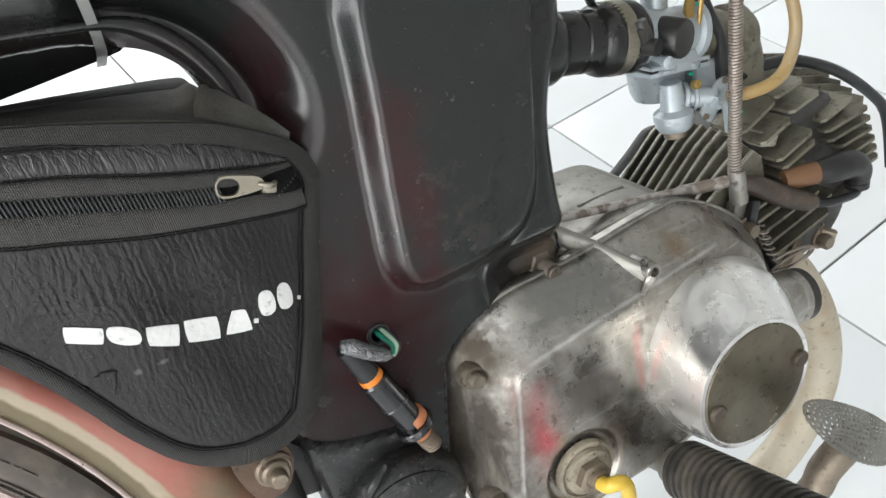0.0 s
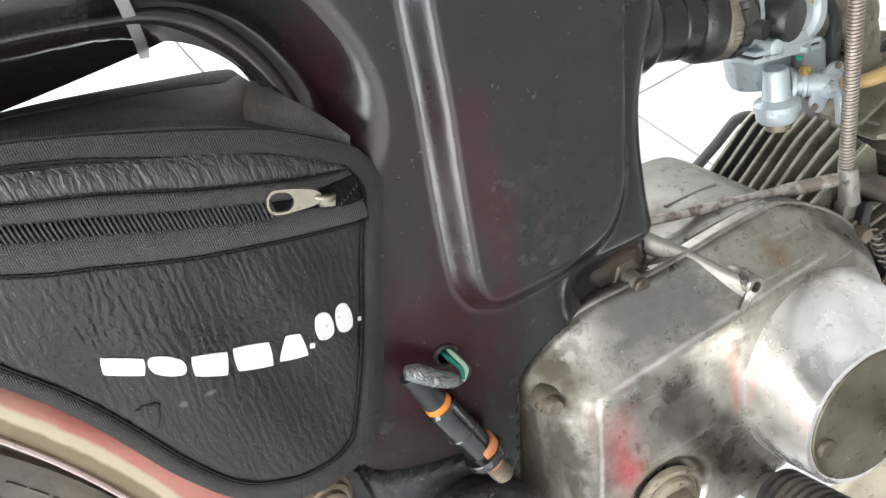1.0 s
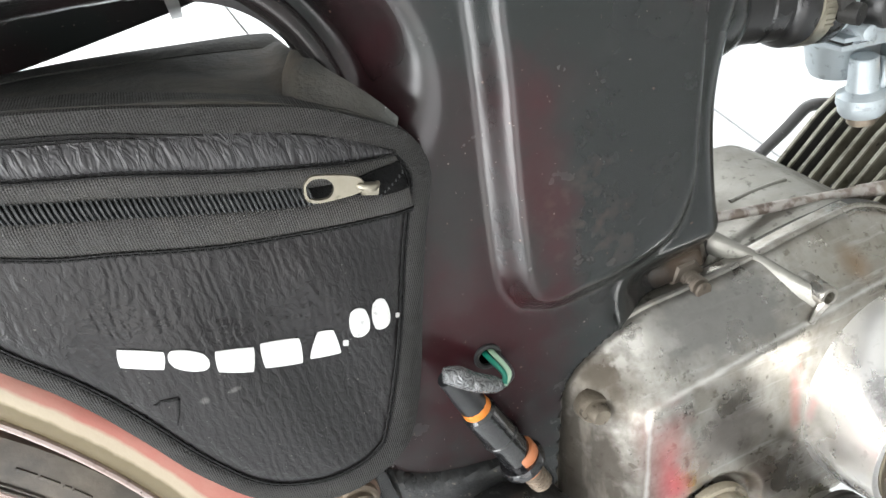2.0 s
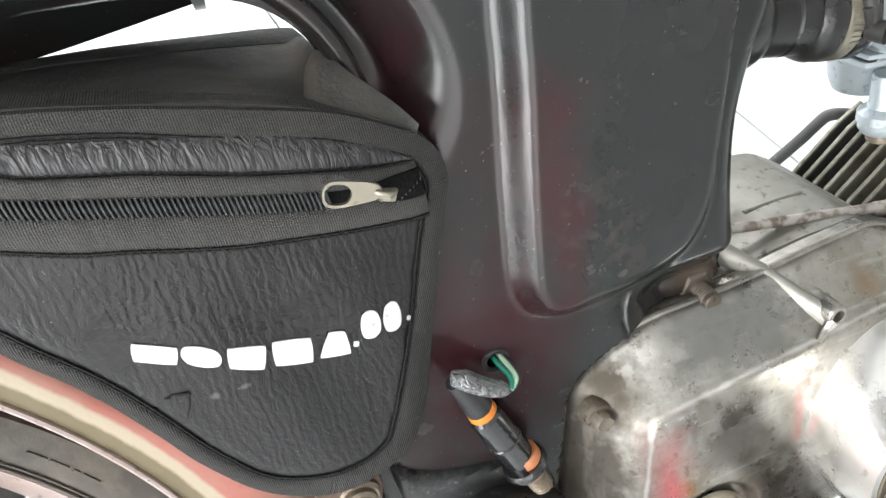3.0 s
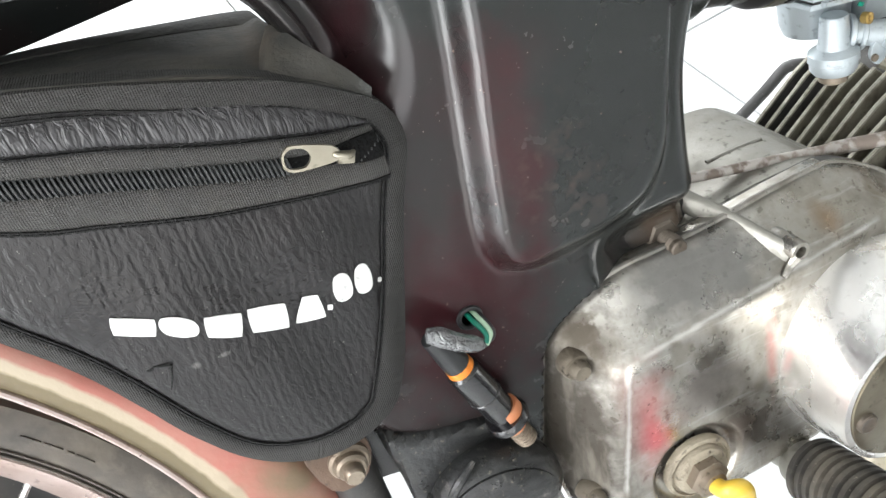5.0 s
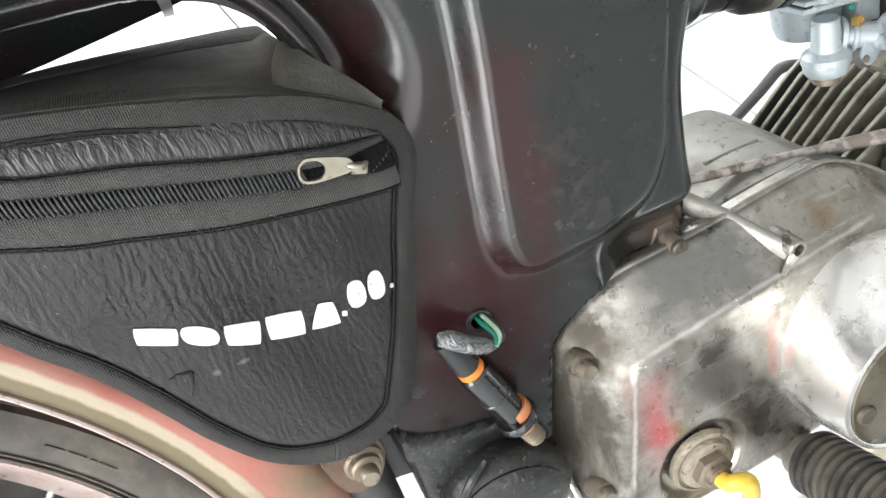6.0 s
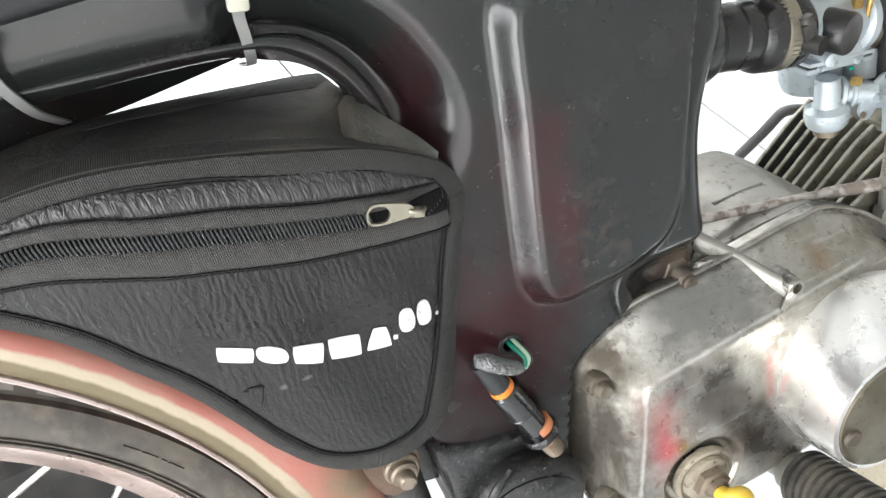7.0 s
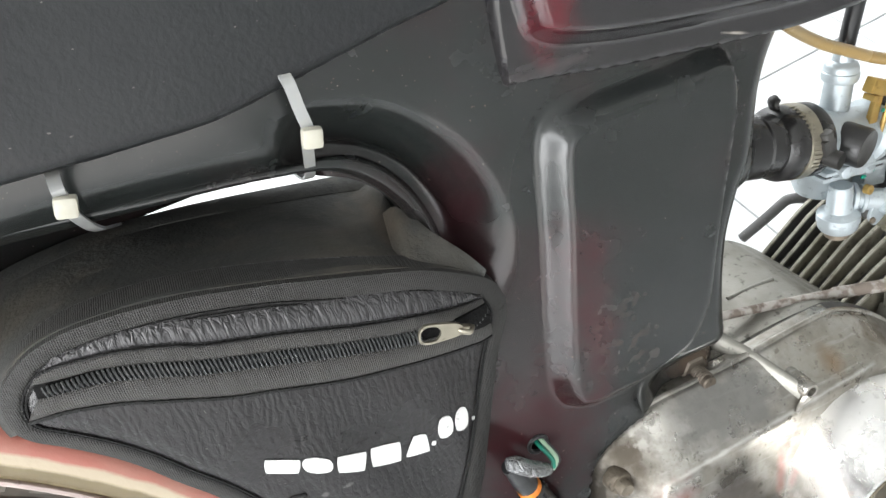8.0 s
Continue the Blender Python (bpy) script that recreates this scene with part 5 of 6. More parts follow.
part("far_pipe", tube([(0.4005, 0.3350, 0.3385), (0.4156, 0.3220, 0.3605), (0.4244, 0.3120, 0.3774), (0.4282, 0.3090, 0.3807), (0.4336, 0.3050, 0.3815), (0.4463, 0.3000, 0.3783)], 0.0046, 12), grey_pipe, engine, "dull grey pipe behind the cylinder")
part("inlet_manifold", join(lathe([(0, 0.0235), (0.012, 0.0245), (0.014, 0.022), (0.02, 0.020)], (0.432, 0.218, 0.476), (0.95, 0.05, -0.25), 40), tube([(0.395, 0.215, 0.490), (0.42, 0.217, 0.482), (0.444, 0.219, 0.468), (0.453, 0.222, 0.445), (0.456, 0.224, 0.42)], 0.0185, 24)), head_alloy, carb, "olive-grey inlet manifold")
# dabs of green marking paint
for c in ((0.3800, 0.1935, 0.4690), (0.4068, 0.1755, 0.4340), (0.3905, 0.1925, 0.515), (0.3855, 0.1922, 0.4730)):
    part("paint_dab", block(c, (0.004, 0.0014, 0.0026), 0.0006, (10, 25, 0)), green_wire, carb, "green paint dab")

# foot peg and brake pedal
P0, P1 = Vector((0.270, 0.150, 0.213)), Vector((0.270, -0.055, 0.275))
pd = (P1 - P0).normalized()
peg = part("foot_peg", join(rod(P0, P1, 0.0105, 18), lathe([(0, 0.0125), (0.004, 0.0150), (0.014, 0.0150), (0.016, 0.0130)], P0 + pd * 0.028, pd, 28)), case_alloy, bike, "foot peg with ribbed black rubber")
prof = []
for k in range(23):
    prof += [(0.0 + 0.0068 * k, 0.0182), (0.0008 + 0.0068 * k, 0.0218), (0.0044 + 0.0068 * k, 0.0218), (0.0052 + 0.0068 * k, 0.0182)]
part("peg_rubber", lathe(prof, P0 + pd * 0.046, pd, 32), peg_dusty, peg, "ribbed black rubber")
pedal = part("brake_pedal", tube([(0.3590, 0.040, 0.2520), (0.3584, 0.048, 0.2358), (0.3470, 0.055, 0.2160), (0.3332, 0.060, 0.1929), (0.28, 0.085, 0.150), (0.20, 0.10, 0.15)], [0.011, 0.0115, 0.011, 0.010, 0.010], 18), steel, bike, "steel brake pedal with a pierced foot plate")
pv, pf = [], []
NX, NY = 40, 20
for i in range(NX + 1):
    for j in range(NY + 1):
        u, v = 2 * i / NX - 1, 2 * j / NY - 1
        a = math.hypot(u, v) / (max(abs(u), abs(v)) + 1e-9)
        u, v = u / max(a, 1), v / max(a, 1)
        pv.append((0.348 + 0.044 * u, 0.030 + 0.007 * v + 0.003 * u * u, 0.2666 - 0.038 * u + 0.0205 * v - 0.004 * v * v + (0.0010 if (i + j) % 2 else 0)))
for i in range(NX):
    for j in range(NY):
        if (i % 2 and j % 2) == 0 or i in (0, NX - 1) or j in (0, NY - 1):
            pf.append(tuple(k for k in (i * (NY + 1) + j, (i + 1) * (NY + 1) + j, (i + 1) * (NY + 1) + j + 1, i * (NY + 1) + j + 1)))
nv = len(pv)
pv += [(x + 0.0012, y + 0.0022, z - 0.0012) for x, y, z in pv]
pf += [tuple(k + nv for k in f[::-1]) for f in pf]
part("foot_plate", (pv, pf), case_alloy, pedal, "rough perforated steel foot plate")

# brake light switch on the frame, its wires, tape and spring
A, B = np.array((0.0812, 0.138, 0.4010)), np.array((0.1085, 0.138, 0.3245))
ax = (B - A) / np.linalg.norm(B - A)
switch = part("brake_switch", join(lathe([(0.005, 0.0074), (0.0065, 0.0090), (0.027, 0.0092), (0.0275, 0.0098), (0.029, 0.0098), (0.0295, 0.0088), (0.049, 0.0086), (0.050, 0.0076)], A, ax, 28),
                                    lathe([(0.049, 0.0112), (0.051, 0.0124), (0.0535, 0.0124), (0.055, 0.0108)], A, ax, 28)), taped_black, bike, "black brake light switch with orange collars")
part("collar", lathe([(0.0008, 0.0060), (0.0012, 0.0072), (0.0050, 0.0076), (0.006, 0.0070)], A, ax, 24), orange_plastic, switch, "orange collar")
part("collar", lathe([(0.043, 0.0078), (0.044, 0.0083), (0.0495, 0.0083), (0.050, 0.0078)], A + np.array((0.0022, -0.0008, 0.0008)), ax, 24), faded_orange, switch, "faded orange collar")
part("collar", lathe([(0.055, 0.0074), (0.061, 0.0066)], A, ax, 24), faded_orange, switch, "faded orange collar")
side = np.cross(ax, (0, 1, 0))
part("spring", tube([A + ax * (0.060 + 0.0013 * a) + 0.0056 * (math.cos(4 * a) * side + math.sin(4 * a) * np.array((0, 1, 0))) for a in np.linspace(0, 12, 90)], 0.0009, 6, 1, smooth=False), steel, switch, "small steel spring")
part("pull_wire", join(tube([B + ax * -0.006, B + ax * 0.012, (0.113, 0.140, 0.308), (0.118, 0.143, 0.290)], 0.0008, 6), tube([(0.115, 0.142, 0.302), (0.1185, 0.143, 0.286), (0.124, 0.145, 0.255)], [0.0012, 0.0028, 0.0028], 8)), chrome, switch, "thin bright pull wire")
part("switch_neck", tube([A + ax * 0.002, A - ax * 0.008, (0.0755, 0.137, 0.4165), (0.0725, 0.1365, 0.423)], [0.0072, 0.0068, 0.0058, 0.0048], 14), cable_rubber, switch)
part("tape_wrap", tube([(0.0715, 0.136, 0.4255), (0.0775, 0.1345, 0.4225), (0.085, 0.134, 0.4155), (0.0935, 0.136, 0.4085), (0.0965, 0.138, 0.4065)], [0.0042, 0.0062, 0.0056, 0.0048, 0.0030], 10, flat=0.75), silver_tape, switch, "crumpled shiny tape")
part("wire", tube([(0.0960, 0.166, 0.4140), (0.0975, 0.1500, 0.4130), (0.1005, 0.1400, 0.4085), (0.0985, 0.136, 0.4055)], 0.0014, 8), green_wire, switch, "green wire")
part("wire", tube([(0.0985, 0.166, 0.4150), (0.1005, 0.1500, 0.4140), (0.1030, 0.1395, 0.4085), (0.0985, 0.1365, 0.4045)], 0.0013, 8), pale_wire, switch, "pale green wire")
part("wire", tube([(0.0990, 0.166, 0.4150), (0.1025, 0.1495, 0.4135), (0.1042, 0.1390, 0.4075), (0.0975, 0.137, 0.4040)], 0.0013, 8), cable_rubber, switch)
part("grommet", tube([(0.0975 + 0.0058 * math.cos(a), 0.1508, 0.4130 + 0.0058 * math.sin(a)) for a in np.linspace(0, 2 * math.pi, 21)[:-1]], 0.0014, 8, 1, True, smooth=False), cable_rubber, bike, "black wiring grommet")

# ---- the bag in the frame's opening ----
bag = thing("tool_bag", "black zipped saddle bag of imitation leather, dusty fabric top", "bag", at=BIKE)
BAG = smooth_line([(0.0723, 0.5483), (0.0840, 0.5395), (0.0900, 0.5315), (0.0930, 0.5225), (0.0930, 0.5140), (0.0903, 0.5055), (0.0849, 0.4905), (0.0764, 0.4650), (0.0690, 0.4395), (0.0630, 0.4200), (0.0566, 0.4035), (0.0478, 0.3885),
                   (0.0347, 0.3812), (0.0207, 0.3790), (0.0046, 0.3806), (-0.0073, 0.3860), (-0.0207, 0.3960), (-0.0308, 0.4075), (-0.0391, 0.4210), (-0.0469, 0.4355), (-0.0534, 0.4500), (-0.0599, 0.4640), (-0.0664, 0.4765), (-0.0731, 0.4875),
                   (-0.0801, 0.4972), (-0.0869, 0.5065), (-0.0950, 0.5185), (-0.1060, 0.5315), (-0.1200, 0.5440), (-0.1305, 0.5520), (-0.1350, 0.5600), (-0.1345, 0.5720), (-0.1275, 0.5840), (-0.1125, 0.5945), (-0.0898, 0.5990),
                   (-0.0555, 0.5968), (-0.0200, 0.5880), (0.0000, 0.5815), (0.0210, 0.5740), (0.0464, 0.5640), (0.0604, 0.5565)], 6, True)


GX, GZ = np.arange(-0.15, 0.11, 0.001), np.arange(0.37, 0.615, 0.001)
GRID = depth_in(np.c_[np.repeat(GX, len(GZ)), np.tile(GZ, len(GX))], BAG[::2]).reshape(len(GX), len(GZ))


def bag_y(q):
    """Where the bag's padded face stands, by distance from its rim."""
    q = np.atleast_2d(q)
    u = np.clip((q[:, 0] - GX[0]) / 0.001, 0, len(GX) - 1.001)
    w = np.clip((q[:, 1] - GZ[0]) / 0.001, 0, len(GZ) - 1.001)
    i, j = u.astype(int), w.astype(int)
    u, w = u - i, w - j
    d = (GRID[i, j] * (1 - u) + GRID[i + 1, j] * u) * (1 - w) + (GRID[i, j + 1] * (1 - u) + GRID[i + 1, j + 1] * u) * w
    turn = ease((q[:, 0] + 0.04) / 0.11)
    bow = 0.1345 + 0.9 * (q[:, 0] + 0.04) ** 2 + 1.1 * np.clip(q[:, 0] - 0.015, 0, 0.05) ** 2 * ease((0.52 - q[:, 1]) / 0.04)
    slack = 0.0011 * np.sin(q[:, 0] * 95 + q[:, 1] * 40) * ease(d / 0.03) * ease((0.52 - q[:, 1]) / 0.03)
    return bow + slack + (0.0058 - 0.0012 * turn) * (1 - ease((d + 0.003) / 0.022))


def strip(upper, lower, proud, bulge, n=70, across=8, thick=0.0012):
    """A band of cloth over the bag's face between two lines in (x, z)."""
    u, w = smooth_line(upper, 12), smooth_line(lower, 12)
    k = np.linspace(0, 1, n)
    u = np.array([np.interp(k, np.linspace(0, 1, len(u)), u[:, c]) for c in (0, 1)]).T
    w = np.array([np.interp(k, np.linspace(0, 1, len(w)), w[:, c]) for c in (0, 1)]).T
    verts, faces = [], []
    for i in range(n):
        for j in range(across + 1):
            s = j / across
            p = u[i] * (1 - s) + w[i] * s
            y = bag_y(p)[0] - proud - bulge * math.sin(math.pi * s) ** 0.7
            verts.append((p[0], y, p[1]))
    m = across + 1
    for i in range(n - 1):
        for j in range(across):
            faces.append((i * m + j, i * m + j + 1, (i + 1) * m + j + 1, (i + 1) * m + j))
    nv = len(verts)
    verts += [(x, y + thick + proud, z) for x, y, z in verts]
    faces += [tuple(a + nv for a in f[::-1]) for f in faces]
    edge = [i * m for i in range(n)] + [(n - 1) * m + j for j in range(1, m)] + [i * m + across for i in range(n - 2, -1, -1)] + [j for j in range(across - 1, 0, -1)]
    faces += [(a, b, b + nv, a + nv) for a, b in zip(edge, edge[1:] + edge[:1])]
    return verts, faces


part("front_panel", pressing(BAG[::2], lambda q, d: bag_y(q), 0.161, 0.003, 0), leather, bag, "wrinkled black imitation leather front")
ZIP = [(-0.1190, 0.5775), (-0.0988, 0.5775), (-0.0880, 0.5760), (-0.0716, 0.5709), (-0.0580, 0.5655), (-0.0418, 0.5600), (-0.0250, 0.5545), (-0.0074, 0.5480), (0.0112, 0.5412), (0.0311, 0.5340), (0.0440, 0.5298), (0.0600, 0.5258), (0.0810, 0.5215)]
LOWER = [(-0.1272, 0.5640), (-0.1146, 0.5660), (-0.0933, 0.5620), (-0.0723, 0.5540), (-0.0490, 0.5442), (-0.0315, 0.5387), (-0.0137, 0.5322), (0.0054, 0.5256), (0.0263, 0.5198), (0.0484, 0.5137), (0.0710, 0.5075), (0.0812, 0.5050)]
UPPER = [(-0.1158, 0.5845), (-0.1061, 0.5866), (-0.0841, 0.5855), (-0.0630, 0.5800), (-0.0532, 0.5755), (-0.0369, 0.5705), (-0.0200, 0.5655), (-0.0029, 0.5590), (0.0152, 0.5518), (0.0349, 0.5449), (0.0562, 0.5377), (0.0680, 0.5343), (0.0790, 0.5315)]
GATHER = [(-0.1060, 0.5905), (-0.0820, 0.5922), (-0.0588, 0.5895), (-0.0489, 0.5856), (-0.0323, 0.5812), (-0.0153, 0.5764), (0.0021, 0.5710), (0.0207, 0.5650), (0.0399, 0.5572), (0.0597, 0.5466), (0.0701, 0.5398), (0.0790, 0.5330)]
zl = smooth_line(ZIP, 14)
part("upper_gathered_strip", strip(GATHER, UPPER, 0.0008, 0.0016), gathered, bag, "puckered black strip")
part("zip_tape", strip(UPPER, [(x, z + 0.0034) for x, z in ZIP], 0.0014, 0.0012), tape, bag)
part("zip_tape", strip([(x, z - 0.0034) for x, z in ZIP], LOWER, 0.0014, 0.0020), tape, bag)
part("zip_bed", strip([(x, z + 0.0056) for x, z in ZIP], [(x, z - 0.0056) for x, z in ZIP], 0.0006, 0.0), gap_black, bag, "near-black strip for the gap behind the zip loops")
length = np.r_[0, np.cumsum(np.hypot(*np.diff(zl, axis=0).T))]
end = float(np.interp(0.0420, zl[:, 0], length))
coil = []
for a in np.arange(0, (end - 0.004) / 0.0020 * 2 * math.pi, math.pi / 5):
    at = 0.004 + a / (2 * math.pi) * 0.0020
    p = np.array([np.interp(at, length, zl[:, c]) for c in (0, 1)])
    wound = 0.6 + 0.4 * float(ease(at / 0.05))
    coil.append((p[0], bag_y(p)[0] - 0.0020 - 0.0014 * math.sin(a), p[1] + 0.0038 * wound * math.cos(a)))
part("zip_coil", tube(coil, 0.00056, 5, 1, smooth=False), nylon, bag, "closed row of black nylon zip loops")
# flat strip painted near-black where the open zip would be in shade
part("zip_mouth", strip([(0.0610, 0.5300), (0.0690, 0.5300), (0.0800, 0.5285)], [(0.0610, 0.5240), (0.0690, 0.5190), (0.0805, 0.5165)], 0.0040, 0.0, 20), gap_black, bag, "near-black strip painted for the zip's open end")
rest = []
for k in range(7):
    q = (0.0680 + 0.0019 * k, 0.5190 + 0.0008 * k)
    y = bag_y(q)[0] - 0.0030
    rest += [(q[0], y + 0.0008, q[1] - 0.0016), (q[0] + 0.0004, y - 0.0008, q[1]), (q[0] + 0.0008, y + 0.0008, q[1] + 0.0016), (q[0] + 0.001, y + 0.0016, q[1])]
part("zip_coil", tube(rest, 0.0005, 5, 2), nylon, bag, "black nylon zip coil")
PULL = [(0.0445, 0.5418), (0.0535, 0.5386), (0.0600, 0.5352), (0.0618, 0.5312), (0.0590, 0.5290), (0.0500, 0.5296), (0.0425, 0.5308), (0.0388, 0.5335), (0.0392, 0.5385), (0.0415, 0.5412)]
EYE = [(0.0445, 0.5404), (0.0486, 0.5386), (0.0500, 0.5348), (0.0474, 0.5316), (0.0430, 0.5320), (0.0400, 0.5342), (0.0403, 0.5384), (0.0420, 0.5400)]


def flat_ring(outer, inner, y0, y1, per=6, n=72):
    """A flat plate with an opening, both outlines in (x, z), with rounded rims."""
    def even(p):
        p = smooth_line(p, per, True)
        mid = p.mean(0)
        a = np.unwrap(np.arctan2(p[:, 1] - mid[1], p[:, 0] - mid[0]))
        k = np.argsort(a % (2 * math.pi))
        a, p = (a % (2 * math.pi))[k], p[k]
        w = np.linspace(0, 2 * math.pi, n, endpoint=False)
        return np.array([np.interp(w, a, p[:, c], period=2 * math.pi) for c in (0, 1)]).T
    o, c = even(outer), even(inner)
    rows = [(o, 1.0, y1), (o, 1.0, y0 + 0.0003), (o, 0.985, y0), (c, 1.02, y0), (c, 1.0, y0 + 0.0003), (c, 1.0, y1)]
    verts = [(m[0] + (q[0] - m[0]) * f, y, m[1] + (q[1] - m[1]) * f) for p, f, y in rows for m in [p.mean(0)] for q in p]
    faces = [(r * n + k, r * n + (k + 1) % n, (r + 1) % 6 * n + (k + 1) % n, (r + 1) % 6 * n + k) for r in range(6) for k in range(n)]
    return verts, faces


pull = part("zip_pull", flat_ring(PULL, EYE, 0.1296, 0.1312), zip_metal, bag, "pale metal zip pull with an open eye")
part("slider", join(block((0.0638, 0.1362, 0.5262), (0.0075, 0.0040, 0.0050), 0.0013, (0, 20, 0)), tube([(0.0590, 0.1312, 0.5318), (0.0600, 0.1288, 0.5316), (0.0640, 0.1284, 0.5300), (0.0668, 0.1325, 0.5288)], 0.0012, 10), tube([(0.0602, 0.1312, 0.5302), (0.0612, 0.1290, 0.5300), (0.0640, 0.1288, 0.5288), (0.0664, 0.1328, 0.5278)], 0.0010, 10)), zip_metal, pull)


def binding_ring(inset_out, bulge, n=460):
    """Tape folded over the rim of the bag's face."""
    line = smooth_line(BAG[::6], 6, True)
    k = np.linspace(0, len(line), n, endpoint=False)
    line = np.array([np.interp(k, np.arange(len(line) + 1), np.r_[line[:, c], line[:1, c]]) for c in (0, 1)]).T
    tang = np.roll(line, -1, 0) - np.roll(line, 1, 0)
    tang /= np.linalg.norm(tang, axis=1)[:, None]
    nrm = np.c_[tang[:, 1], -tang[:, 0]]
    if (depth_in(line + nrm * 0.004, BAG) > 0).mean() < 0.5:
        nrm = -nrm
    wide = 0.0072 + 0.0020 * ease((line[:, 0] + 0.03) / 0.05) + 0.0052 * ease((line[:, 0] + 0.035) / 0.04) * ease((0.47 - line[:, 1]) / 0.07)
    verts, faces = [], []
    sec = 9
    for i in range(n):
        crimp = 1 + 0.22 * math.sin(i * 2.3 + 3 * noise.noise(Vector((i * 0.05, 0, 0)))) * noise.noise(Vector((i * 0.11, 5, 0))) + 0.25 * noise.noise(Vector((i * 0.07, 9, 0)))
        for j in range(sec):
            s = j / (sec - 1)
            p = line[i] + nrm[i] * (inset_out + (wide[i] - inset_out) * s)
            y = bag_y(p)[0] - crimp * bulge * math.sin(math.pi * min(1, 0.25 + 0.75 * s)) ** 0.6 - 0.0004
            verts.append((p[0], y, p[1]))
        p = line[i] + nrm[i] * wide[i]
        verts.append((p[0], 0.1590, p[1]))
        p = line[i] + nrm[i] * inset_out
        verts.append((p[0], 0.1595, p[1]))
    m = sec + 2
    for i in range(n):
        for j in range(m):
            a, b = i, (i + 1) % n
            faces.append((a * m + j, a * m + (j + 1) % m, b * m + (j + 1) % m, b * m + j))
    return (verts, faces), line, nrm, wide[:, None]


mesh, line, nrm, wide = binding_ring(-0.0004, 0.0022)
part("binding", mesh, binding_tape, bag, "woven black edge binding")
def stitches(path, lift, closed=False):
    """A sunk seam: a dark groove line with short thread stitches on it."""
    p = np.array([(a[0], bag_y(a)[0] - lift, a[1]) for a in path])
    return tube([tuple(a) for a in p], [0.0005 + 0.00025 * (k % 3 == 0) for k in range(len(p))], 5, 1, closed, smooth=False)


for inset in (0.0004, 0.0019):
    part("stitch_line", stitches(line + nrm * (wide + inset), 0.0006, True), stitch, bag)
for curve, shift in ((LOWER, 0), (LOWER, -0.0015), (UPPER, 0), (UPPER, 0.0014)):
    c = smooth_line(curve, 18) + np.array((0, shift))
    part("stitch_line", stitches(c, 0.0022 if shift == 0 else 0.0012), stitch, bag)
# an old tear in the leather
part("tear", join(tube([(x, bag_y((x, z))[0] - 0.0002, z) for x, z in ((-0.0448, 0.4704), (-0.0430, 0.4700), (-0.0415, 0.4710), (-0.0385, 0.4700), (-0.0352, 0.4692))], [0.0002, 0.0007, 0.0004, 0.0008, 0.0010], 6, 4),
                  tube([(x, bag_y((x, z))[0] - 0.0002, z) for x, z in ((-0.0352, 0.4692), (-0.0366, 0.4650), (-0.0374, 0.4625), (-0.0404, 0.4565))], [0.0010, 0.0007, 0.0006, 0.0002], 6, 4)), stitch, bag, "small ragged tear")

# fabric top and sides going back into the frame
front_edge = smooth_line([(-0.1345, 0.5560), (-0.1345, 0.5715), (-0.1275, 0.5838), (-0.1125, 0.5943), (-0.0898, 0.5985), (-0.0555, 0.5966), (-0.0100, 0.5845), (0.0300, 0.5705), (0.0604, 0.5560), (0.0723, 0.5480), (0.0835, 0.5388)], 8)
back_edge = smooth_line([(-0.240, 0.500), (-0.195, 0.548), (-0.150, 0.575), (-0.110, 0.5830), (-0.075, 0.5832), (-0.045, 0.5808), (-0.015, 0.5768), (0.020, 0.5712), (0.050, 0.5660), (0.0605, 0.5615), (0.0665, 0.548)], 8)
verts, faces, N = [], [], 14
for i, (a, b) in enumerate(zip(front_edge, back_edge)):
    for j in range(N + 1):
        s = j / N
        p = a * (1 - s) + b * s
        sag = -0.004 * math.sin(math.pi * s) + 0.0022 * noise.noise(Vector((p[0] * 28, s * 3, 0))) * math.sin(math.pi * s)
        y0 = bag_y(a)[0] + 0.0015
        verts.append((p[0], y0 + (0.258 - y0) * s, p[1] + 0.0014 * (1 - s) + sag + 0.004 * math.exp(-(((p[0] - 0.060) / 0.006) ** 2) - ((s - 0.80) / 0.10) ** 2)))
m = N + 1
for i in range(len(front_edge) - 1):
    for j in range(N):
        faces.append((i * m + j, i * m + j + 1, (i + 1) * m + j + 1, (i + 1) * m + j))
nv = len(verts)
verts += [(x, y, z - 0.0025) for x, y, z in verts]
faces += [tuple(k + nv for k in f[::-1]) for f in faces]
rows_n = len(front_edge)
edge = [i * m for i in range(rows_n)] + [(rows_n - 1) * m + j for j in range(1, m)] + [i * m + N for i in range(rows_n - 2, -1, -1)] + [j for j in range(N - 1, 0, -1)]
faces += [(a, b, b + nv, a + nv) for a, b in zip(edge, edge[1:] + edge[:1])]
part("fabric_top", (verts, faces), fabric, bag, "dusty black fabric top with a raised corner")
bv, bf = [], []
for i, (a, b) in enumerate(zip(front_edge, back_edge)):
    for k, sv in enumerate((0.84, 0.88, 0.94, 1.0, 1.01, 0.84)):
        p = a * (1 - sv) + b * sv
        bv.append((p[0], 0.1540 + 0.104 * sv, p[1] - 0.004 * math.sin(math.pi * min(sv, 1)) + (0.0010, 0.0022, 0.0022, 0.0012, -0.004, -0.004)[k]))
for i in range(len(front_edge) - 11):
    for k in range(6):
        bf.append((i * 6 + k, i * 6 + (k + 1) % 6, i * 6 + 6 + (k + 1) % 6, i * 6 + 6 + k))
part("back_binding", (bv, bf), fabric, bag, "dark seam along the back of the top")
near = smooth_line([(0.0430, 0.1550, 0.5575), (0.0490, 0.1540, 0.5615), (0.0604, 0.1530, 0.5560), (0.0723, 0.1525, 0.5478), (0.0835, 0.1515, 0.5386)], 6)
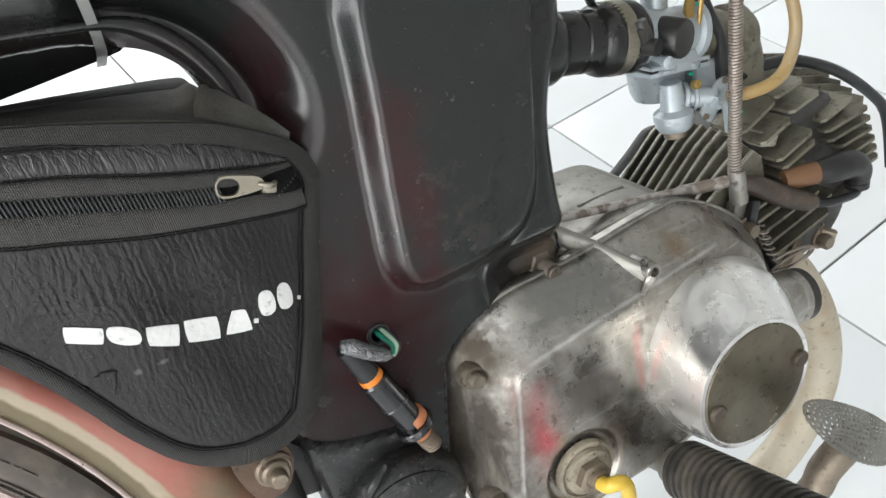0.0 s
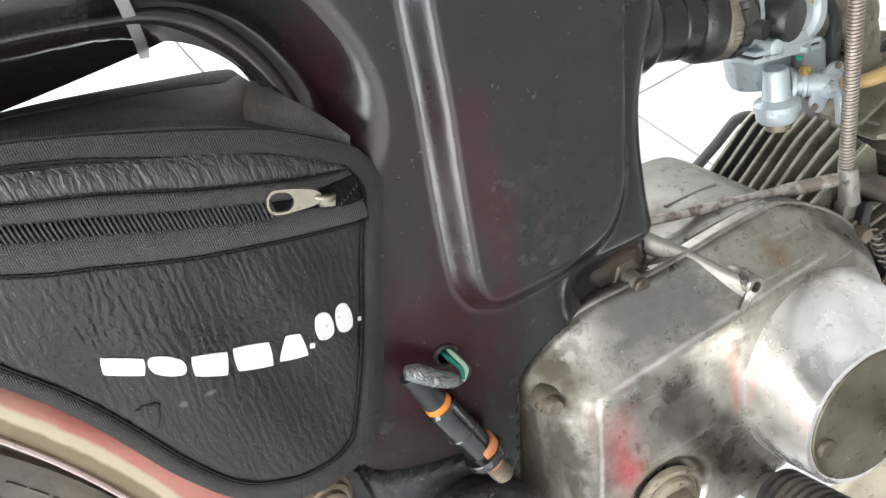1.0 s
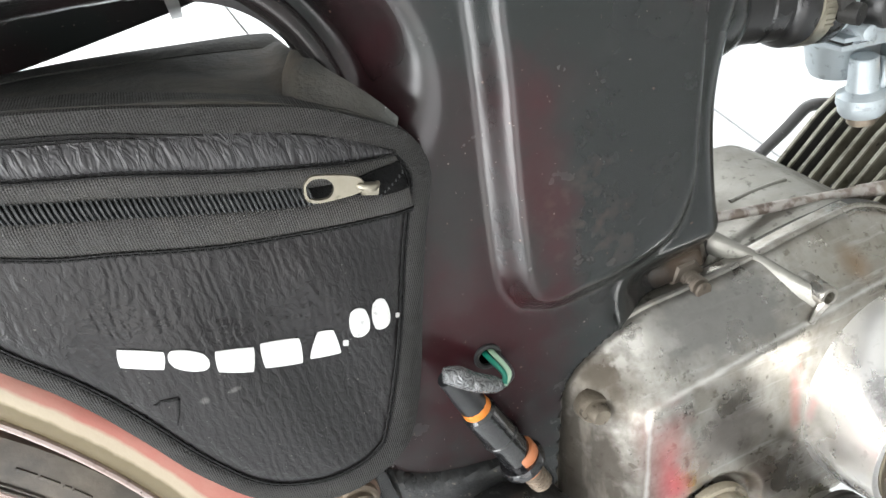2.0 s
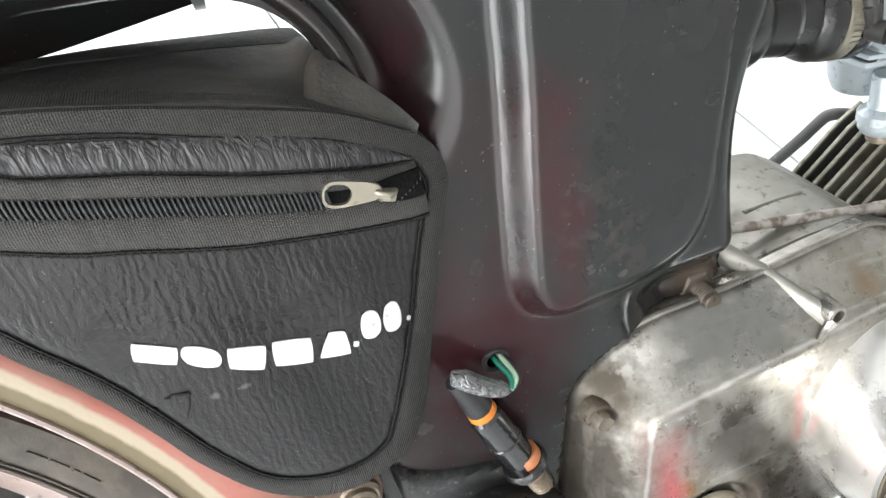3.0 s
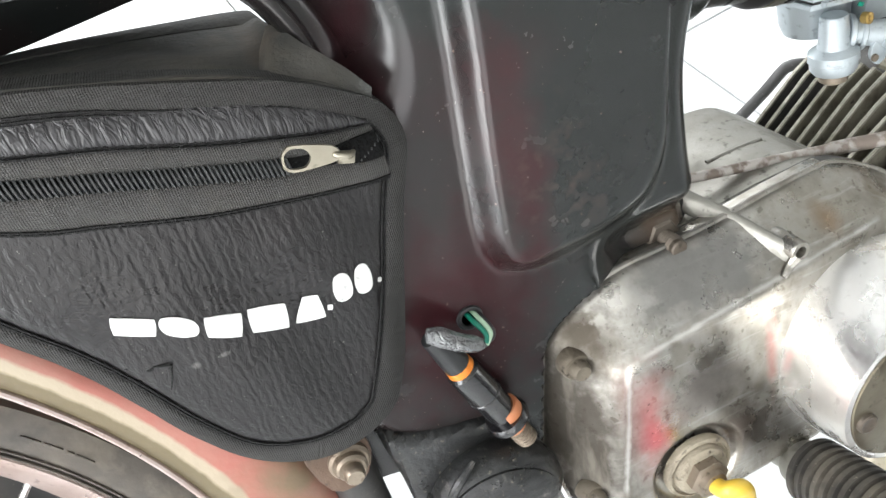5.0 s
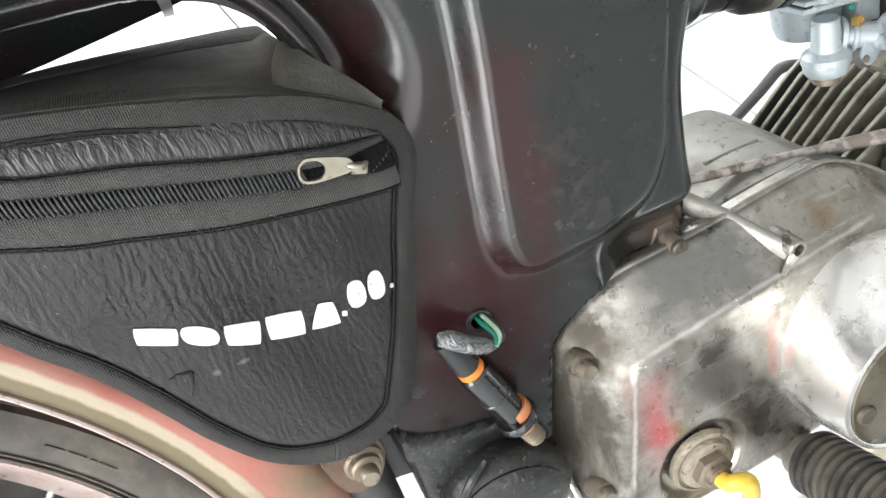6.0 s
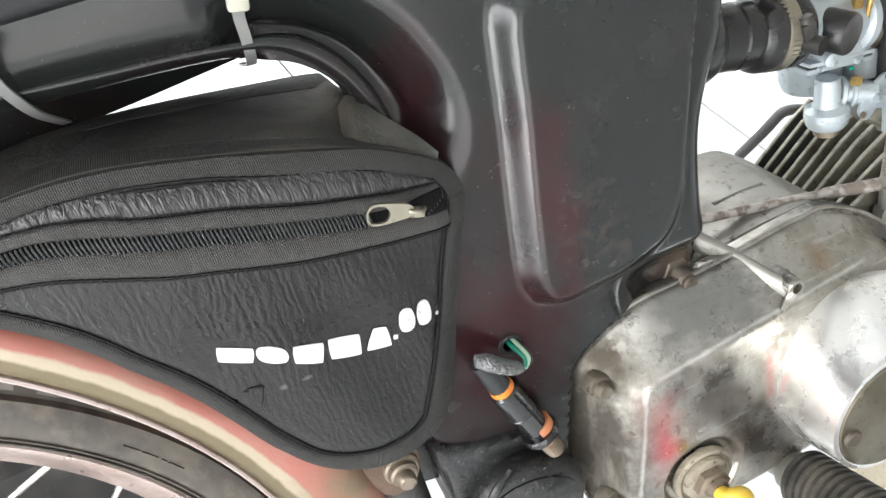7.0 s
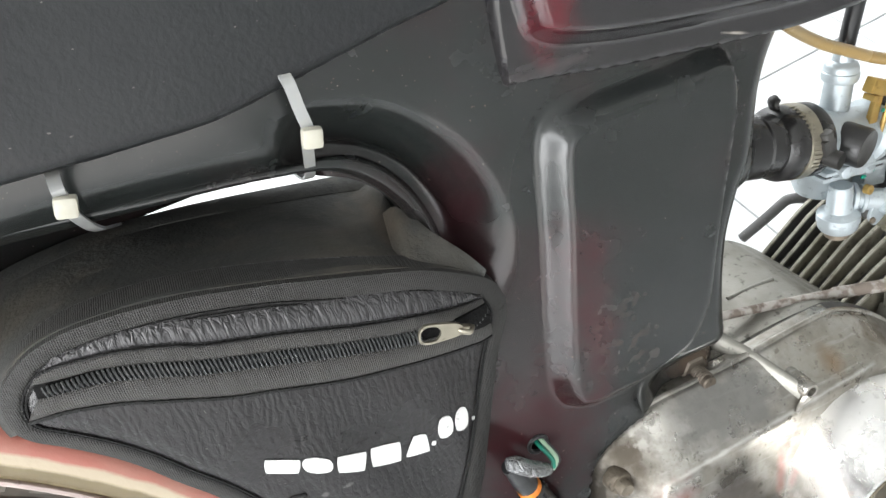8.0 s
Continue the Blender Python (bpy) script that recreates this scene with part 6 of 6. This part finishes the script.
far = smooth_line([(0.0550, 0.212, 0.5610), (0.0592, 0.192, 0.5715), (0.0675, 0.166, 0.5655), (0.0783, 0.158, 0.5545), (0.0855, 0.1505, 0.5440)], 6)
gv, gf = [], []
for back in (0, 1):
    for i, (a, b) in enumerate(zip(near, far)):
        for j in range(9):
            s = j / 8
            p = a * (1 - s) + b * s
            gv.append((p[0], p[1] + 0.0015 * back, p[2] - 0.0015 * back + 0.003 * math.sin(math.pi * s) * (1 - i / 24) + 0.0006 * noise.noise(Vector((p[0] * 120, p[1] * 60, 1)))))
n = len(near) * 9
for i in range(len(near) - 1):
    for j in range(8):
        k = i * 9 + j
        gf += [(k, k + 1, k + 10, k + 9), (n + k + 9, n + k + 10, n + k + 1, n + k)]
rim = [i * 9 for i in range(len(near))] + [(len(near) - 1) * 9 + j for j in range(1, 9)] + [i * 9 + 8 for i in range(len(near) - 2, -1, -1)] + list(range(7, 0, -1))
gf += [(a, b, b + n, a + n) for a, b in zip(rim, rim[1:] + rim[:1])]
part("side_gusset", (gv, gf), fabric, bag, "dusty worn fabric gusset with a folded corner")
CORE = [(0.045, 0.555), (0.045, 0.50), (0.03, 0.45), (0.015, 0.42), (-0.015, 0.42), (-0.035, 0.46), (-0.06, 0.505), (-0.10, 0.545), (-0.135, 0.562), (-0.128, 0.575), (-0.105, 0.584), (-0.075, 0.5855), (-0.015, 0.5745), (0.02, 0.567)]
part("bag_body", pressing(CORE, lambda q, d: 0.1535 + fillet(d, 0.01), 0.240, 0.006, 4), fabric, bag)

# print on the bag: a curved row of plain white shapes
MARKS = [((-0.0492, 0.4926), (-0.0340, 0.4845), (-0.0309, 0.4928), (-0.0470, 0.5013)), ((-0.0315, 0.4842), (-0.0195, 0.4768), (-0.0178, 0.4852), (-0.0298, 0.4932)), ((-0.0170, 0.4746), (-0.0037, 0.4669), (0.0005, 0.4780), (-0.0150, 0.4846)),
         ((0.0000, 0.4664), (0.0160, 0.4595), (0.0185, 0.4725), (0.0019, 0.4786)), ((0.0180, 0.4600), (0.0324, 0.4555), (0.0325, 0.4690), (0.0255, 0.4716)), ((0.0336, 0.4590), (0.0359, 0.4580), (0.0368, 0.4604), (0.0345, 0.4615)),
         ((0.0385, 0.4605), (0.0470, 0.4595), (0.0482, 0.4718), (0.0408, 0.4738)), ((0.0487, 0.4590), (0.0570, 0.4575), (0.0580, 0.4708), (0.0512, 0.4722)), ((0.0597, 0.4585), (0.0616, 0.4572), (0.0623, 0.4592), (0.0604, 0.4604))]
for count, quad in enumerate(MARKS):
    a, b, c, d = (np.array(p) for p in quad)
    mid = (a + b + c + d) / 4
    a, b, c, d = (mid + (p - mid) * (1.12 if count in (1, 6, 7) else 0.97) for p in (a, b, c, d))
    verts, faces, n = [], [], 8
    oval = 0.8 if count in (1, 6, 7) else 0.2
    for i in range(n + 1):
        for j in range(n + 1):
            u, w = 2 * i / n - 1, 2 * j / n - 1
            u, w = u * (1 - oval * (1 - math.sqrt(1 - w * w / 2))), w * (1 - oval * (1 - math.sqrt(1 - u * u / 2)))
            u, w = (u + 1) / 2, (w + 1) / 2
            p = (a * (1 - u) + b * u) * (1 - w) + (d * (1 - u) + c * u) * w
            verts.append((p[0], bag_y(p)[0] - 0.0007, p[1]))
    faces = [(i * (n + 1) + j, (i + 1) * (n + 1) + j, (i + 1) * (n + 1) + j + 1, i * (n + 1) + j + 1) for i in range(n) for j in range(n)]
    nv = len(verts)
    verts += [(x, y + 0.0006, z) for x, y, z in verts]
    faces += [tuple(k + nv for k in f[::-1]) for f in faces]
    part("printed_mark", (verts, faces), white_print, bag, "plain white printed shape")


# ---- cable ties round the frame rail ----
def cable_tie(name, top, head_at, low, turn, across=(1, 0, -0.1)):
    tie = thing(name, "translucent white nylon cable tie round the black rail", "cable tie", "ties on the frame rail", BIKE)
    part("strap", ribbon([(top[0] - 0.001, 0.158, top[1] + 0.004), (top[0], 0.1445, top[1]), ((top[0] + head_at[0]) / 2, 0.146, (top[1] + head_at[1]) / 2), (head_at[0], 0.1475, head_at[1])] + low, 0.0050, 0.0013, across), tie_white, tie)
    part("head", block((head_at[0], 0.1445, head_at[1]), (0.0088, 0.0058, 0.0088), 0.0018, (0, turn, 0)), tie_head, tie, "yellowed square head")
    return tie


cable_tie("cable_tie", (0.0165, 0.668), (0.0195, 0.6425), [(0.0190, 0.1600, 0.6325), (0.0195, 0.1735, 0.6190), (0.0197, 0.1860, 0.6080), (0.0197, 0.2060, 0.5985), (0.0194, 0.2560, 0.5855)], 12)
cable_tie("cable_tie", (-0.0772, 0.6555), (-0.0770, 0.6475), [(-0.0780, 0.1580, 0.6380), (-0.0775, 0.1725, 0.6265), (-0.0770, 0.1860, 0.6175), (-0.0765, 0.2050, 0.6075), (-0.0748, 0.2420, 0.5910)], 15)
